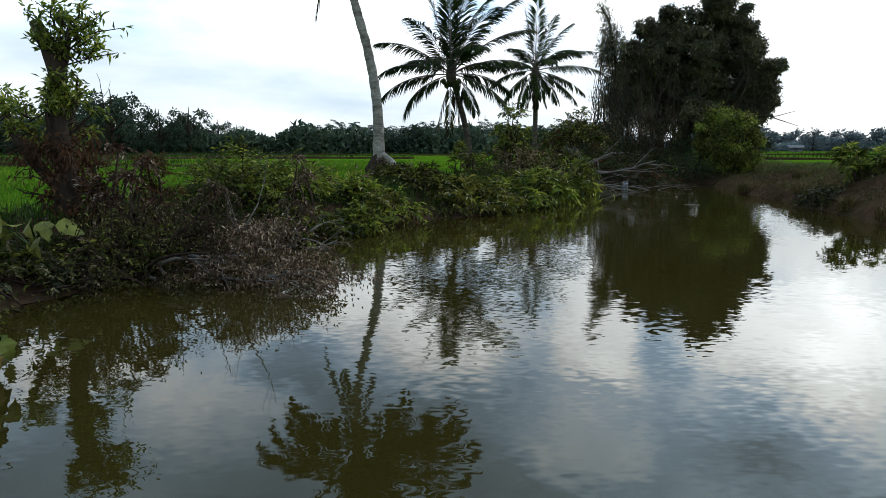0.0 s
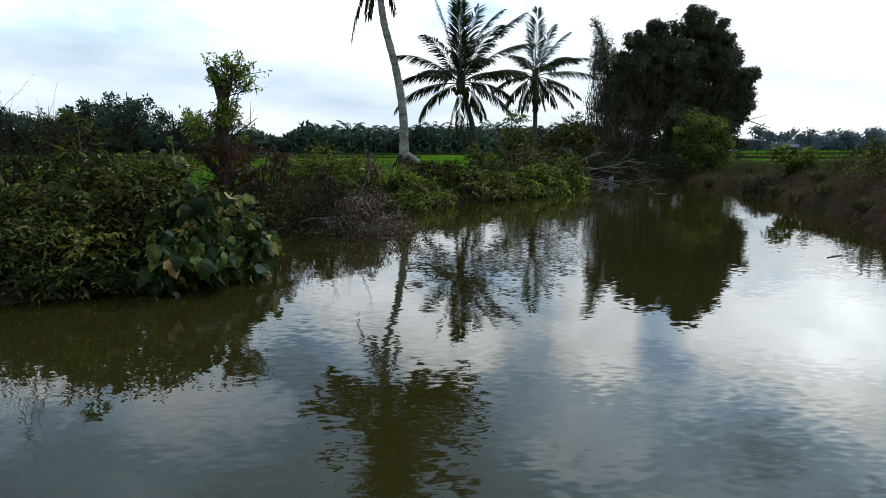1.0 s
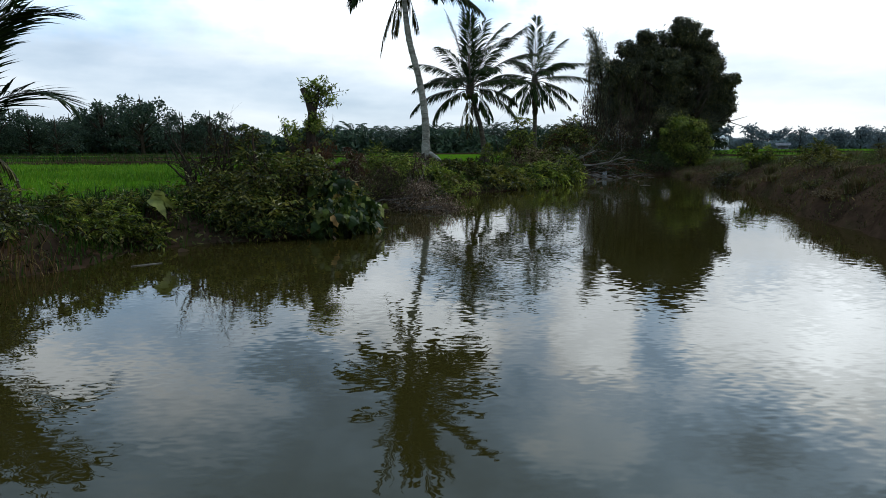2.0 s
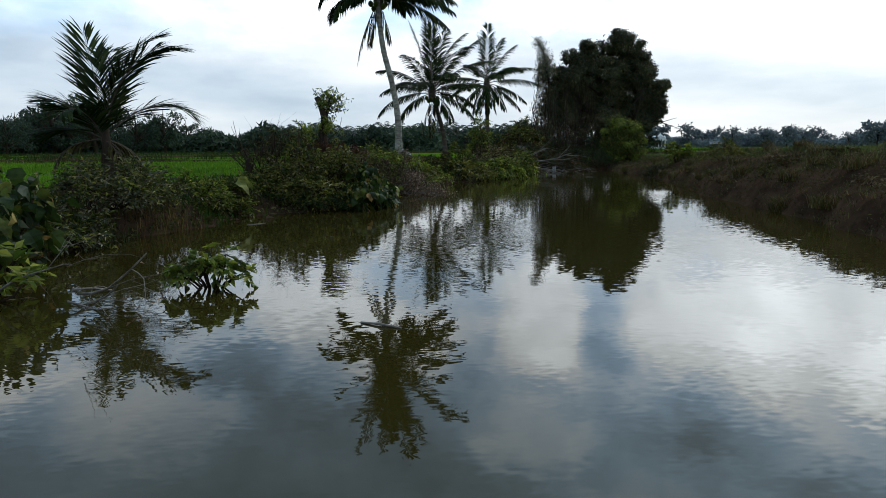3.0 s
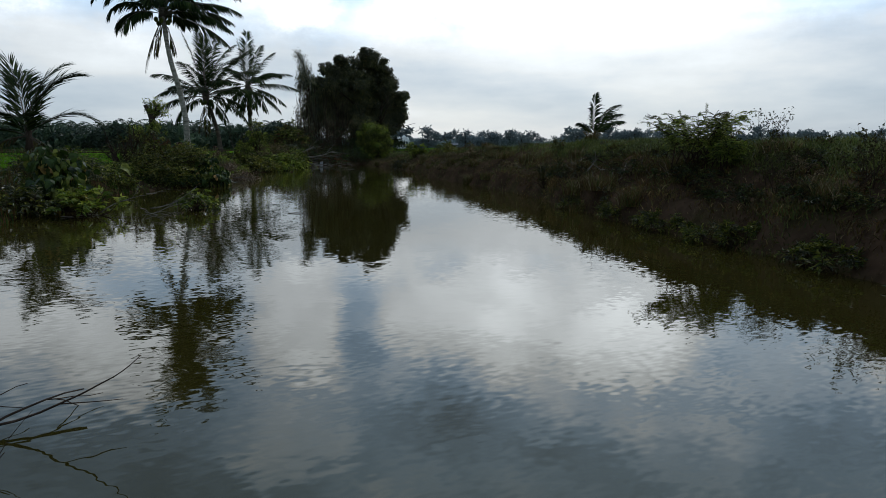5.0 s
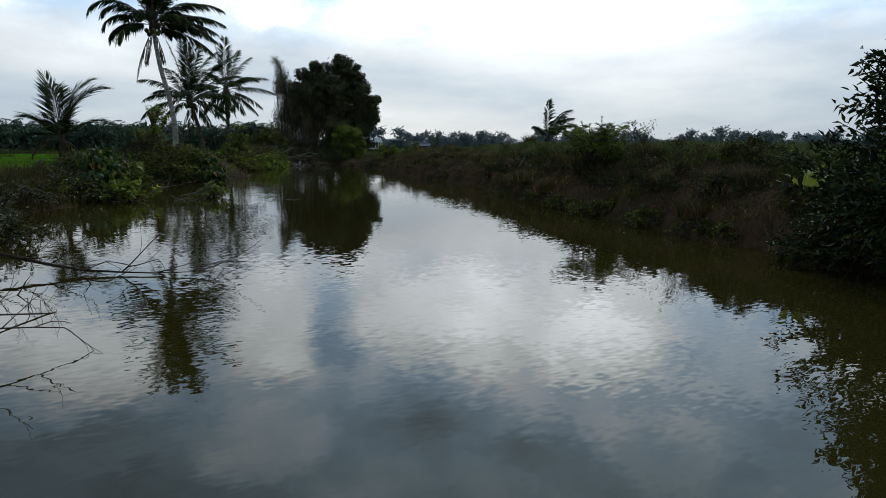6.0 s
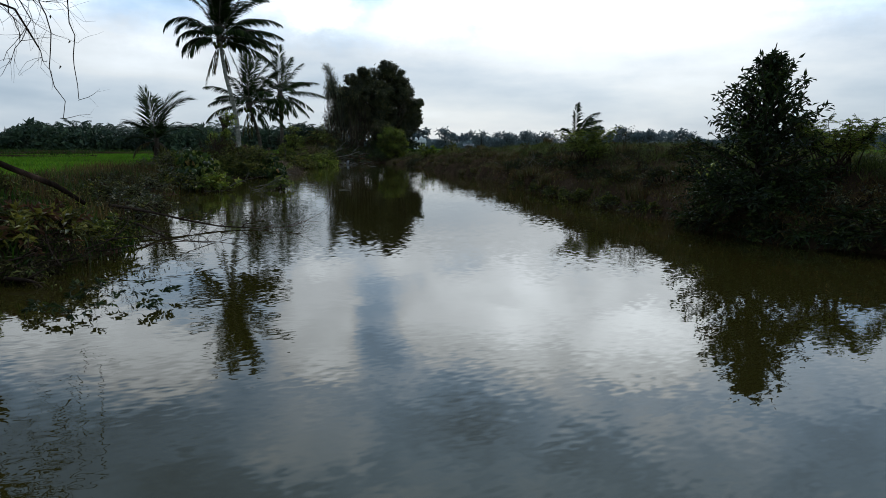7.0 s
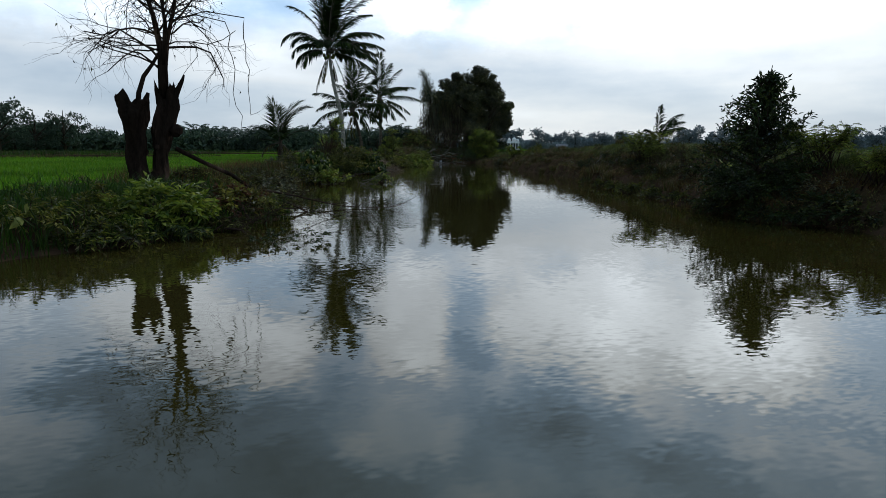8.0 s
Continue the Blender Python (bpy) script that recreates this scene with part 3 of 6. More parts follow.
def frond(rng, azimuth, rise, length, droop, leaflet, pairs, hang=0.45, wide=0.048, stalk=0.18, wind=0.0):
    """One palm frond with the hub at the origin: two rows of hanging leaflets, and the arching rib that bears them."""
    s, rib = Shape(), Shape()
    n = 14
    out_way = np.array([math.cos(azimuth), math.sin(azimuth), 0.0])
    across = np.array([-math.sin(azimuth), math.cos(azimuth), 0.0])
    p, e = [np.zeros(3)], rise
    sway = rng.normal() * 0.03
    for i in range(n):
        e -= droop / n * (0.35 + 1.3 * i / n)
        p.append(p[-1] + unit(out_way * math.cos(e) + np.array([wind * i / n, 0, math.sin(e)]) + across * sway * i / n) * length / n)
    p = np.array(p)
    tube(rib, p, np.linspace(0.028, 0.004, n + 1) * max(0.5, length / 3), 4)
    k = np.linspace(stalk, 0.995, pairs)
    f = k * n
    i0 = np.minimum(f.astype(int), n - 1)
    at = p[i0] + (p[i0 + 1] - p[i0]) * (f - i0)[:, None]
    tang = unit(p[i0 + 1] - p[i0])
    size = leaflet * np.sin(np.pi * np.clip(0.20 + 0.72 * (k - stalk) / (1 - stalk), 0, 1)) ** 0.7
    for sgn in (-1, 1):
        torn = np.sin(k * rng.uniform(9, 16) + rng.uniform(0, 6.28)) > 0.95
        m = (rng.uniform(size=pairs) > 0.06) & ~torn
        jit = rng.normal(size=(pairs, 3)) * 0.09
        way = unit(tang * (0.7 + 0.7 * k[:, None]) + across * sgn * 0.85 + np.array([wind * 0.5, 0, -hang * 0.55]) + jit)
        ln = (size * rng.uniform(0.8, 1.12, pairs))[:, None]
        side = unit(np.cross(way, tang + 1e-6))
        side = unit(np.cross(side, way))
        mid = at + way * ln * 0.45
        low = mid + unit(way + np.array([wind * 0.4, 0, -hang * 1.1])) * ln * 0.33
        tip = low + unit(way + np.array([wind * 0.4, 0, -hang * 2.4])) * ln * 0.25
        v = np.stack([at, mid + side * wide / 2, mid - side * wide / 2, low + side * wide * 0.3, low - side * wide * 0.3, tip], 1)[m].reshape(-1, 3)
        q = np.arange(int(m.sum()))[:, None] * 6
        base = s.n
        s.add(v, np.concatenate([q + np.array([0, 1, 2]), q + np.array([3, 5, 4])]))
        s.f4.append(q + np.array([1, 3, 4, 2]) + base)
    return s, rib


def add_frond(ob, shapes, material, place, name="frond", label=""):
    """A frond and its midrib, hung on a palm at a place."""
    f = part(name, shapes[0], material, ob, label)
    f.location = place
    part("midrib", shapes[1], SHADE_AND_RIB_BARK, f)


def coconut_palm(label, path, radius, fronds, leaflet, seed, dead=(), bark=PALM_BARK, wind=0.1, pairs=72, wide=0.046):
    """A coconut palm: a ringed, leaning trunk and a crown of arching fronds. fronds, dead: rows of azimuth, rise, length, droop."""
    rng = np.random.default_rng(seed)
    path = np.array(path, float)
    ob = thing("coconut_palm", label, "palm tree", tuple(path[0]))
    fine = []
    for i in range(len(path) - 1):
        for k in range(8):
            q = k / 8
            p0, p1, p2, p3 = path[max(i - 1, 0)], path[i], path[i + 1], path[min(i + 2, len(path) - 1)]
            fine.append(0.5 * (2 * p1 + (p2 - p0) * q + (2 * p0 - 5 * p1 + 4 * p2 - p3) * q * q + (3 * p1 - p0 - 3 * p2 + p3) * q ** 3))
    fine = np.array(fine + [path[-1]]) - path[0]
    n = len(fine)
    k = np.linspace(0, 1, n)
    ring = 1 + 0.05 * np.where(np.arange(n) % 2 == 0, 1, -1)
    trunk = Shape()
    tube(trunk, fine, (radius * (1 - 0.38 * k) + radius * 0.75 * np.exp(-k * 16)) * ring, 12, 0.03, rng)
    part("trunk", trunk, bark, ob, "ringed leaning trunk", True)
    boss = Shape()
    tube(boss, [(0, 0, -0.15), (0, 0, 0.1), (0.0, 0, 0.28), (0.0, 0, 0.46)], [radius * 3.0, radius * 2.4, radius * 1.7, radius * 1.25], 13, 0.16, rng)
    part("root_boss", boss, BARK, ob, "dark swollen root boss")
    hub = fine[-1]
    heart = Shape()
    tube(heart, [hub + np.array([0, 0, z]) for z in (-0.45, -0.15, 0.15, 0.5, 0.8)], [radius * 0.8, radius * 1.35, radius * 1.2, radius * 0.6, 0.02], 9, 0.15, rng)
    part("crownshaft", heart, SHADE_AND_RIB_BARK, ob, "fibrous brown heart of the crown")
    for az, rise, length, droop in fronds:
        q = (90 - rise) / 110
        sh = frond(rng, radians(az + rng.uniform(-5, 5)), radians(rise), length * rng.uniform(0.96, 1.06), radians(droop), leaflet * rng.uniform(0.9, 1.1), pairs, 0.22 + 0.55 * q, wide, 0.16, wind)
        add_frond(ob, sh, PALM, hub)
    for az, rise, length, droop in dead:
        sh = frond(rng, radians(az), radians(rise), length, radians(droop), leaflet * 0.75, 34, 0.9, wide)
        add_frond(ob, sh, SCRUB, hub - np.array([0, 0, 0.15]), "dead_frond", "dry brown hanging frond")
    for i in range(6):
        nut = Shape()
        c = hub + np.array([math.cos(i * 1.1) * 0.28, math.sin(i * 1.1) * 0.28, -0.25 - 0.06 * (i % 3)])
        tube(nut, [c + np.array([0, 0, z]) for z in (-0.12, -0.07, 0.0, 0.07, 0.12)], [0.02, 0.08, 0.1, 0.08, 0.02], 8)
        part("coconut", nut, GREEN, ob, "green coconut", True)
    return ob


def young_palm(label, place, fronds, seed=3, dead=0, hub=0.8, leaflet=0.5, wide=0.042, pairs=52, hang=0.12, wind=0.0):
    """A young palm on a short stem. fronds: rows of azimuth, rise, length, droop."""
    rng = np.random.default_rng(seed)
    x, y = place
    z = height(x, y)
    ob = thing("young_palm", label, "palm", (x, y, z))
    butt = Shape()
    tube(butt, [(0, 0, -0.1), (0.01, 0, hub * 0.3), (0.02, 0, hub * 0.7), (0.03, 0, hub + 0.2)], [0.11, 0.10, 0.075, 0.04], 8, 0.15, rng)
    part("stem", butt, BARK, ob, smooth=True)
    for az, rise, length, droop in fronds:
        add_frond(ob, frond(rng, radians(az), radians(rise), length, radians(droop), leaflet, pairs, hang, wide, 0.10, wind), PALM, (0, 0, hub))
    for i in range(dead):
        add_frond(ob, frond(rng, rng.uniform(0, 6.28), rng.uniform(-0.5, 0.1), 0.85, 1.4, 0.3, 26, 0.9, 0.03), SCRUB, (0, 0, hub), "dead_frond", "dry brown hanging frond")
    return ob


def scatter(rng, n, x0, x1, y0, y1, test):
    """Random places on the ground that pass a test of (x, y, metres from the shore)."""
    x, y = rng.uniform(x0, x1, n), rng.uniform(y0, y1, n)
    keep = test(x, y, shore_distance(x, y))
    x, y = x[keep], y[keep]
    return np.stack([x, y, land(x, y) - 0.02], 1)


def grass_cover():
    rng = np.random.default_rng(11)
    # rice in the near field
    p = scatter(rng, 95000, -34, -2, -24, 40, lambda x, y, d: (d > 2.0 + 0.3 * ripple(x, y, 1.1)) & ~on_levee(x, y) & (rng.uniform(size=len(x)) < np.exp(-np.maximum(0, d - 6) / 12)))
    s = Shape()
    for k in range(2):
        q = p + np.column_stack([rng.normal(size=(len(p), 2)) * 0.05, np.zeros(len(p))])
        blades(s, q, rng.uniform(0.10, 0.20, len(p)), rng.uniform(0.012, 0.024, len(p)), rng, 0.6)
    tagged(new("rice_plants", s.mesh("rice_plants", RICE)), "bright green young rice standing in the field", "rice", kind="stuff")
    # weeds and grass along the left bank
    p = scatter(rng, 190000, -14, 4, -26, 20, lambda x, y, d: (d > np.where(y > 1.0, 0.35, -0.05)) & (d < 2.6) & ~on_levee(x, y))
    brown = (p[:, 1] > -12.5) & (p[:, 1] < -0.5) & (ripple(p[:, 0], p[:, 1], 0.8, 0.9) + rng.normal(size=len(p)) * 0.5 > -0.35)
    s, w = Shape(), Shape()
    for _ in range(2):
        q = p + np.column_stack([rng.normal(size=(len(p), 2)) * 0.06, np.zeros(len(p))])
        hh, ww = rng.uniform(0.08, 0.32, len(p)) * rng.uniform(0.5, 1.0, len(p)) * np.where(p[:, 1] < -14, 1.5, 1.0), rng.uniform(0.008, 0.018, len(p))
        blades(s, q[~brown], hh[~brown], ww[~brown], rng, 0.7)
        blades(w, q[brown], hh[brown] * 1.5, ww[brown] * 0.7, rng, 0.6)
    tagged(new("withered_grass", w.mesh("withered_grass", DRY_GRASS)), "withered brown grass and weeds on the bank above the pond", "grass", kind="stuff")
    tagged(new("bank_grass", s.mesh("bank_grass", GRASS)), "green grass and weeds along the pond's edge", "grass", kind="stuff")
    # broad-leaved weeds that hang over both banks
    for name, label, mat, right, n in (("waterside_weeds", "small-leaved brown-green weeds along the pond's edge", SCRUB, False, 240000), ("levee_weeds", "brown-green weeds along the foot of the levee", SCRUB, True, 560000)):
        q = scatter(rng, n, -14, 9, -24, 20, lambda x, y, d: (d > -0.12) & (d < (1.5 if right else 1.3)) & (on_levee(x, y) == right) & (right | (y > -13)) & (ripple(x, y, 2.1, 0.7) + 0.6 * ripple(x, y, 5.3) > -0.35))
        q[:, 2] = np.maximum(q[:, 2], 0.0) + rng.uniform(0.02, 0.26, len(q)) * rng.uniform(0.3, 1.0, len(q))
        s = Shape()
        ln = rng.uniform(0.02, 0.055, len(q)) if right else rng.uniform(0.04, 0.10, len(q))
        leaves(s, q, rng.normal(size=(len(q), 3)) + np.array([0, -0.3, 0.1]), ln, ln * (0.28 if right else 0.4), rng)
        tagged(new(name, s.mesh(name, mat)), label, "weeds", kind="stuff")
    # rough dry grass over the levee
    p = scatter(rng, 270000, -4, 18, -26, 24, lambda x, y, d: (d > -0.05) & (d < 4.6) & on_levee(x, y) & (rng.uniform(size=len(x)) < 1.1 - d / 9))
    near = scatter(rng, 150000, -1.5, 5.5, -18, -2, lambda x, y, d: (d > -0.05) & (d < 2.4) & on_levee(x, y))
    p = np.concatenate([p, near])
    # the slope's face is worn bare in patches
    worn = (ripple(p[:, 0], p[:, 1], 1.7, 0.4) + 0.7 * ripple(p[:, 0], p[:, 1], 4.1, 1.2) < 0.05) & (shore_distance(p[:, 0], p[:, 1]) < 1.2)
    p = p[~worn | (rng.uniform(size=len(p)) < 0.15)]
    s, g = Shape(), Shape()
    tall = 0.5 + 0.5 * smooth(shore_distance(p[:, 0], p[:, 1]) / 3)
    green = (ripple(p[:, 0], p[:, 1], 0.9) + 0.5 * ripple(p[:, 0], p[:, 1], 2.6) + 2.4 * smooth((shore_distance(p[:, 0], p[:, 1]) - 0.8) / 0.6) + 1.6 * smooth((p[:, 1] - 6) / 4) * smooth((shore_distance(p[:, 0], p[:, 1]) - 0.5) / 0.8) + rng.normal(size=len(p)) * 0.5) > 0.62
    for k in range(2):
        q = p + np.column_stack([rng.normal(size=(len(p), 2)) * 0.06, np.zeros(len(p))])
        hh = rng.uniform(0.04, 0.15, len(p)) * tall
        blades(s, q[~green], hh[~green], rng.uniform(0.006, 0.015, len(p))[~green], rng, 1.7)
        blades(g, q[green], 1.5 * hh[green], rng.uniform(0.006, 0.014, len(p))[green], rng, 1.1)
    tagged(new("dry_grass", s.mesh("dry_grass", DRY_GRASS)), "matted brown dry grass on the earth levee", "grass", kind="stuff")
    tagged(new("levee_grass", g.mesh("levee_grass", LEVEE_GRASS)), "tufts of green grass on top of the levee", "grass", kind="stuff")


def big_tree():
    """The great dark tree at the pond's end: lobes of dense leaves over forked trunks, one side hung with creepers."""
    rng = np.random.default_rng(5)
    bx, by = 10.45, 29.2
    bz = height(bx, by)
    ob = thing("mango_tree", "tall dark green tree with a dense lobed crown beside the pond", "tree", (bx, by, bz))
    wood = Shape()
    for dx, dy, tx, tz, r in ((0, 0, 0.6, 5.2, 0.30), (-0.9, 0.3, -1.5, 4.6, 0.22), (0.9, -0.2, 2.2, 4.0, 0.24)):
        mid = ((dx + tx) / 2 + 0.2, dy, tz * 0.5)
        tube(wood, [(dx, dy, -0.2), (dx * 1.1, dy, tz * 0.25), mid, (tx, dy, tz)], [r * 1.3, r, r * 0.75, r * 0.35], 9, 0.08, rng)
        for k in range(5):
            grow(wood, rng, np.array(mid) + rng.normal(size=3) * 0.15, rng.normal(size=3) + np.array([0, 0, 0.7]), 1.8, 0.09, 1)
    part("trunk", wood, BARK, ob, smooth=True)
    lobes = ((-1.75, 5.7, 0.42), (-0.75, 6.2, 0.50), (0.75, 6.6, 0.55), (1.4, 6.2, 0.70), (0.2, 5.75, 0.85), (-1.15, 5.2, 0.75), (2.15, 5.3, 0.85), (2.7, 4.5, 0.95), (3.1, 3.6, 0.80), (3.45, 2.8, 0.65), (3.1, 2.2, 0.60), (1.5, 4.8, 1.15), (0.3, 4.6, 1.15),
             (-0.9, 4.3, 1.15), (-1.8, 4.5, 0.75), (1.8, 3.4, 1.25), (0.5, 3.2, 1.25), (-0.8, 3.0, 1.15), (-1.9, 3.2, 0.85), (2.6, 2.6, 0.85), (-2.3, 2.3, 0.60), (-1.2, 2.0, 0.75), (0.2, 2.0, 0.85), (1.6, 2.0, 0.90), (2.5, 1.9, 0.60), (3.75, 2.75, 0.45), (3.4, 3.9, 0.50), (-2.5, 3.9, 0.55), (-2.75, 3.0, 0.60), (-2.6, 4.7, 0.40))
    crown = Shape()
    for lx, lz, r in lobes:
        depth = 1.6 * rng.uniform(-0.5, 0.35)
        for c in range(int(9 * r * r) + 2):
            p, way = clump_points(rng, np.array([lx, depth + 0.3, lz]) + rng.normal(size=3) * r * 0.3, (r * 0.5, r * 0.6, r * 0.5), 120, 0.0)
            leaves(crown, p, way, rng.uniform(0.16, 0.26, len(p)), 0.10, rng)
        for c in range(int(24 * r * r) + 7):
            d = unit(rng.normal(size=3) + np.array([0, -0.25, 0.15]))
            centre = np.array([lx, depth, lz]) + d * r * rng.uniform(0.70, 0.98) * np.array([1.0, 1.2, 0.95])
            rr = rng.uniform(0.20, 0.36) * (0.75 if r < 0.6 else 1.0)
            p, way = clump_points(rng, centre, (rr, rr, rr * 0.7), 210, 0.2)
            ln = rng.uniform(0.09, 0.155, len(p))
            leaves(crown, p, way + np.array([0, 0, -0.45]), ln, ln * 0.36, rng)
    part("crown", crown, DARK, ob)
    creeper, vine = Shape(), Shape()
    for c in range(110):
        k = rng.uniform(0, 1)
        centre = np.array([-2.95 - 0.4 * k + rng.normal() * (0.38 - 0.22 * k), rng.normal() * 0.6, 0.8 + 5.0 * k])
        p, way = clump_points(rng, centre, (0.28, 0.4, 0.5), 80, 0.1)
        ln = rng.uniform(0.08, 0.16, len(p))
        leaves(creeper, p, way + np.array([0, 0, -0.8]), ln, ln * 0.4, rng)
    part("creeper", creeper, DARK, ob, "dark creepers hanging down one side")
    for c in range(110):
        top = np.array([rng.uniform(-4.2, -0.8), rng.normal() * 0.8 - 0.6, rng.uniform(1.8, 4.6)])
        q = [top]
        for i in range(5):
            q.append(q[-1] + np.array([rng.normal() * 0.1, rng.normal() * 0.1, -(top[2] - 0.1) / 5]))
        tube(vine, q, np.full(6, 0.014), 3)
    snag = [(-3.0, 0, 4.0), (-3.25, 0, 5.2), (-3.4, 0, 6.0), (-3.75, 0, 6.55), (-4.15, 0, 6.85)]
    tube(vine, snag, [0.09, 0.07, 0.045, 0.022, 0.008], 6)
    hung = Shape()
    for c in range(70):
        k = rng.uniform(0, 3.2)
        i0 = int(k)
        centre = np.array(snag[i0]) + (np.array(snag[i0 + 1]) - np.array(snag[i0])) * (k - i0) + rng.normal(size=3) * np.array([0.13, 0.2, 0.1])
        p, way = clump_points(rng, centre, (0.16, 0.2, 0.3), 22, 0.1)
        ln = rng.uniform(0.06, 0.13, len(p))
        leaves(hung, p, way + np.array([0, 0, -1.0]), ln, ln * 0.4, rng)
    for c in range(150):
        centre = np.array([rng.uniform(-4.3, -1.6), rng.normal() * 0.7 - 0.9, rng.uniform(0.2, 2.9)])
        p, way = clump_points(rng, centre, (0.14, 0.2, 0.35), 14, 0.1)
        ln = rng.uniform(0.06, 0.12, len(p))
        leaves(hung, p, way + np.array([0, 0, -1.5]), ln, ln * 0.3, rng)
    part("hanging_foliage", hung, DARK, ob, "dark creeper leaves hanging from the snag")
    part("vinework", vine, BROWN_TWIG, ob, "bare brown vines and a dead snag")


def dome_bush(label, place, half, seed):
    """A close-grown rounded bush: short stems and a skin of leafy clumps. half: half width, depth and height."""
    rng = np.random.default_rng(seed)
    ob = thing("round_bush", label, "bush", (*place, 0.0))
    green, pale, wood = Shape(), Shape(), Shape()
    for c in range(150):
        d = unit(rng.normal(size=3))
        swell = 1.0 + 0.10 * math.sin(d[0] * 6 + 1) * math.sin(d[2] * 5)
        centre = np.array([0, 0, half[2]]) + d * np.array(half) * swell * rng.uniform(0.72, 0.93)
        centre[2] = max(centre[2], 0.14)
        r = rng.uniform(0.15, 0.27)
        p, way = clump_points(rng, centre, (r, r, r * 0.75), 120, 0.2)
        keep = p[:, 2] > 0.02
        ln = rng.uniform(0.07, 0.12, int(keep.sum()))
        # every third clump takes the lighter leaf colour, as if sunlit
        leaves(pale if c % 3 == 0 else green, p[keep], way[keep] + np.array([0, 0, -0.35]), ln, ln * 0.42, rng)
    for k in range(9):
        a = k * 0.7
        tube(wood, [(0.1 * math.cos(a), 0.1 * math.sin(a), -0.1), (0.25 * math.cos(a), 0.25 * math.sin(a), 0.6), (0.6 * math.cos(a), 0.6 * math.sin(a), 1.5)], [0.04, 0.03, 0.012], 6)
    part("foliage", green, GREEN, ob)
    part("sunlit_foliage", pale, FRESH, ob, "fresher green shoots, coloured lighter for a sunlit look")
    part("stemwork", wood, BARK, ob, smooth=True)


def feathery_shrub(label, place, wide, high, seed, stems=22):
    """An airy shrub: thin arching stems with rows of tiny leaflets on side sprays."""
    rng = np.random.default_rng(seed)
    x, y = place
    ob = thing("feathery_shrub", label, "shrub", (x, y, height(x, y)))
    wood, green, pale = Shape(), Shape(), Shape()
    for i in range(stems):
        a = rng.uniform(0, 6.28)
        root = np.array([rng.normal() * wide * 0.10, rng.normal() * wide * 0.06, -0.04])
        tip = np.array([math.cos(a) * wide * 0.5 * rng.uniform(0.3, 1.0), math.sin(a) * wide * 0.28, high * rng.uniform(0.7, 1.05)])
        mid = root * 0.5 + tip * 0.5 + np.array([0, 0, 0.12 * high])
        tube(wood, [root, mid, tip], [0.010, 0.007, 0.003], 4)
        for k in range(22):
            q = rng.uniform(0.45, 1.0)
            at = root * (1 - q) ** 2 + 2 * (mid * 1.0) * q * (1 - q) + tip * q * q
            w = unit(np.append(rng.normal(size=2), rng.uniform(-0.2, 0.45)))
            ln = rng.uniform(0.09, 0.19)
            m = 22
            row = at + np.outer(np.linspace(0.1, 1.0, m) * ln, w) - np.outer(np.linspace(0, 1, m) ** 2 * ln * 0.25, (0, 0, 1.0))
            side = unit(np.cross(w, (0.1, 0.2, 1.0)))
            out_way = w * 0.5 + side * np.where(np.arange(m) % 2 == 0, 1, -1)[:, None] + rng.normal(size=(m, 3)) * 0.25
            leaves(green if rng.uniform() < 0.25 else pale, row, out_way, rng.uniform(0.022, 0.036, m), 0.011, rng)
            tube(wood, [at, at + w * ln * 0.9], [0.003, 0.0015], 3)
    part("foliage", green, GREEN, ob)
    part("fresh_foliage", pale, FRESH, ob, "fresher green sprays")
    part("stemwork", wood, BROWN_TWIG, ob, smooth=True)


def levee_tree(place, high, seed):
    """A young tree with a tapering, airy crown of narrow upward leaves."""
    rng = np.random.default_rng(seed)
    x, y = place
    ob = thing("levee_tree", "young tree with a tapering crown of glossy dark leaves", "tree", (x, y, height(x, y)))
    wood, crown = Shape(), Shape()
    tube(wood, [(0, 0, -0.1), (0.03, 0, high * 0.4), (0.08, 0.02, high * 0.75), (0.18, 0, high)], [0.045, 0.035, 0.02, 0.005], 7)
    for i in range(230):
        k = rng.uniform(0.03, 1.0) ** 1.05
        a = rng.uniform(0, 6.28)
        start = np.array([0.16 * k * k, 0, high * k * 0.9])
        ln = (1.0 * (1 - k) ** 0.75 + 0.10) * rng.uniform(0.5, 1.1)
        way = unit(np.array([math.cos(a), math.sin(a), 0.35 + 0.6 * k]))
        end = start + way * ln
        tube(wood, [start, start + way * ln * 0.5 + rng.normal(size=3) * 0.03, end], [0.010, 0.007, 0.003], 4)
        m = int(9 + 27 * ln)
        at = start + (end - start) * rng.uniform(0.3, 1.02, m)[:, None] + rng.normal(size=(m, 3)) * 0.022
        leaves(crown, at, way * 0.5 + rng.normal(size=(m, 3)) * 0.8 + np.array([0, 0, -0.15]), rng.uniform(0.06, 0.105, m), 0.034, rng)
    part("trunk", wood, BARK, ob, smooth=True)
    part("crown", crown, GLOSSY, ob)


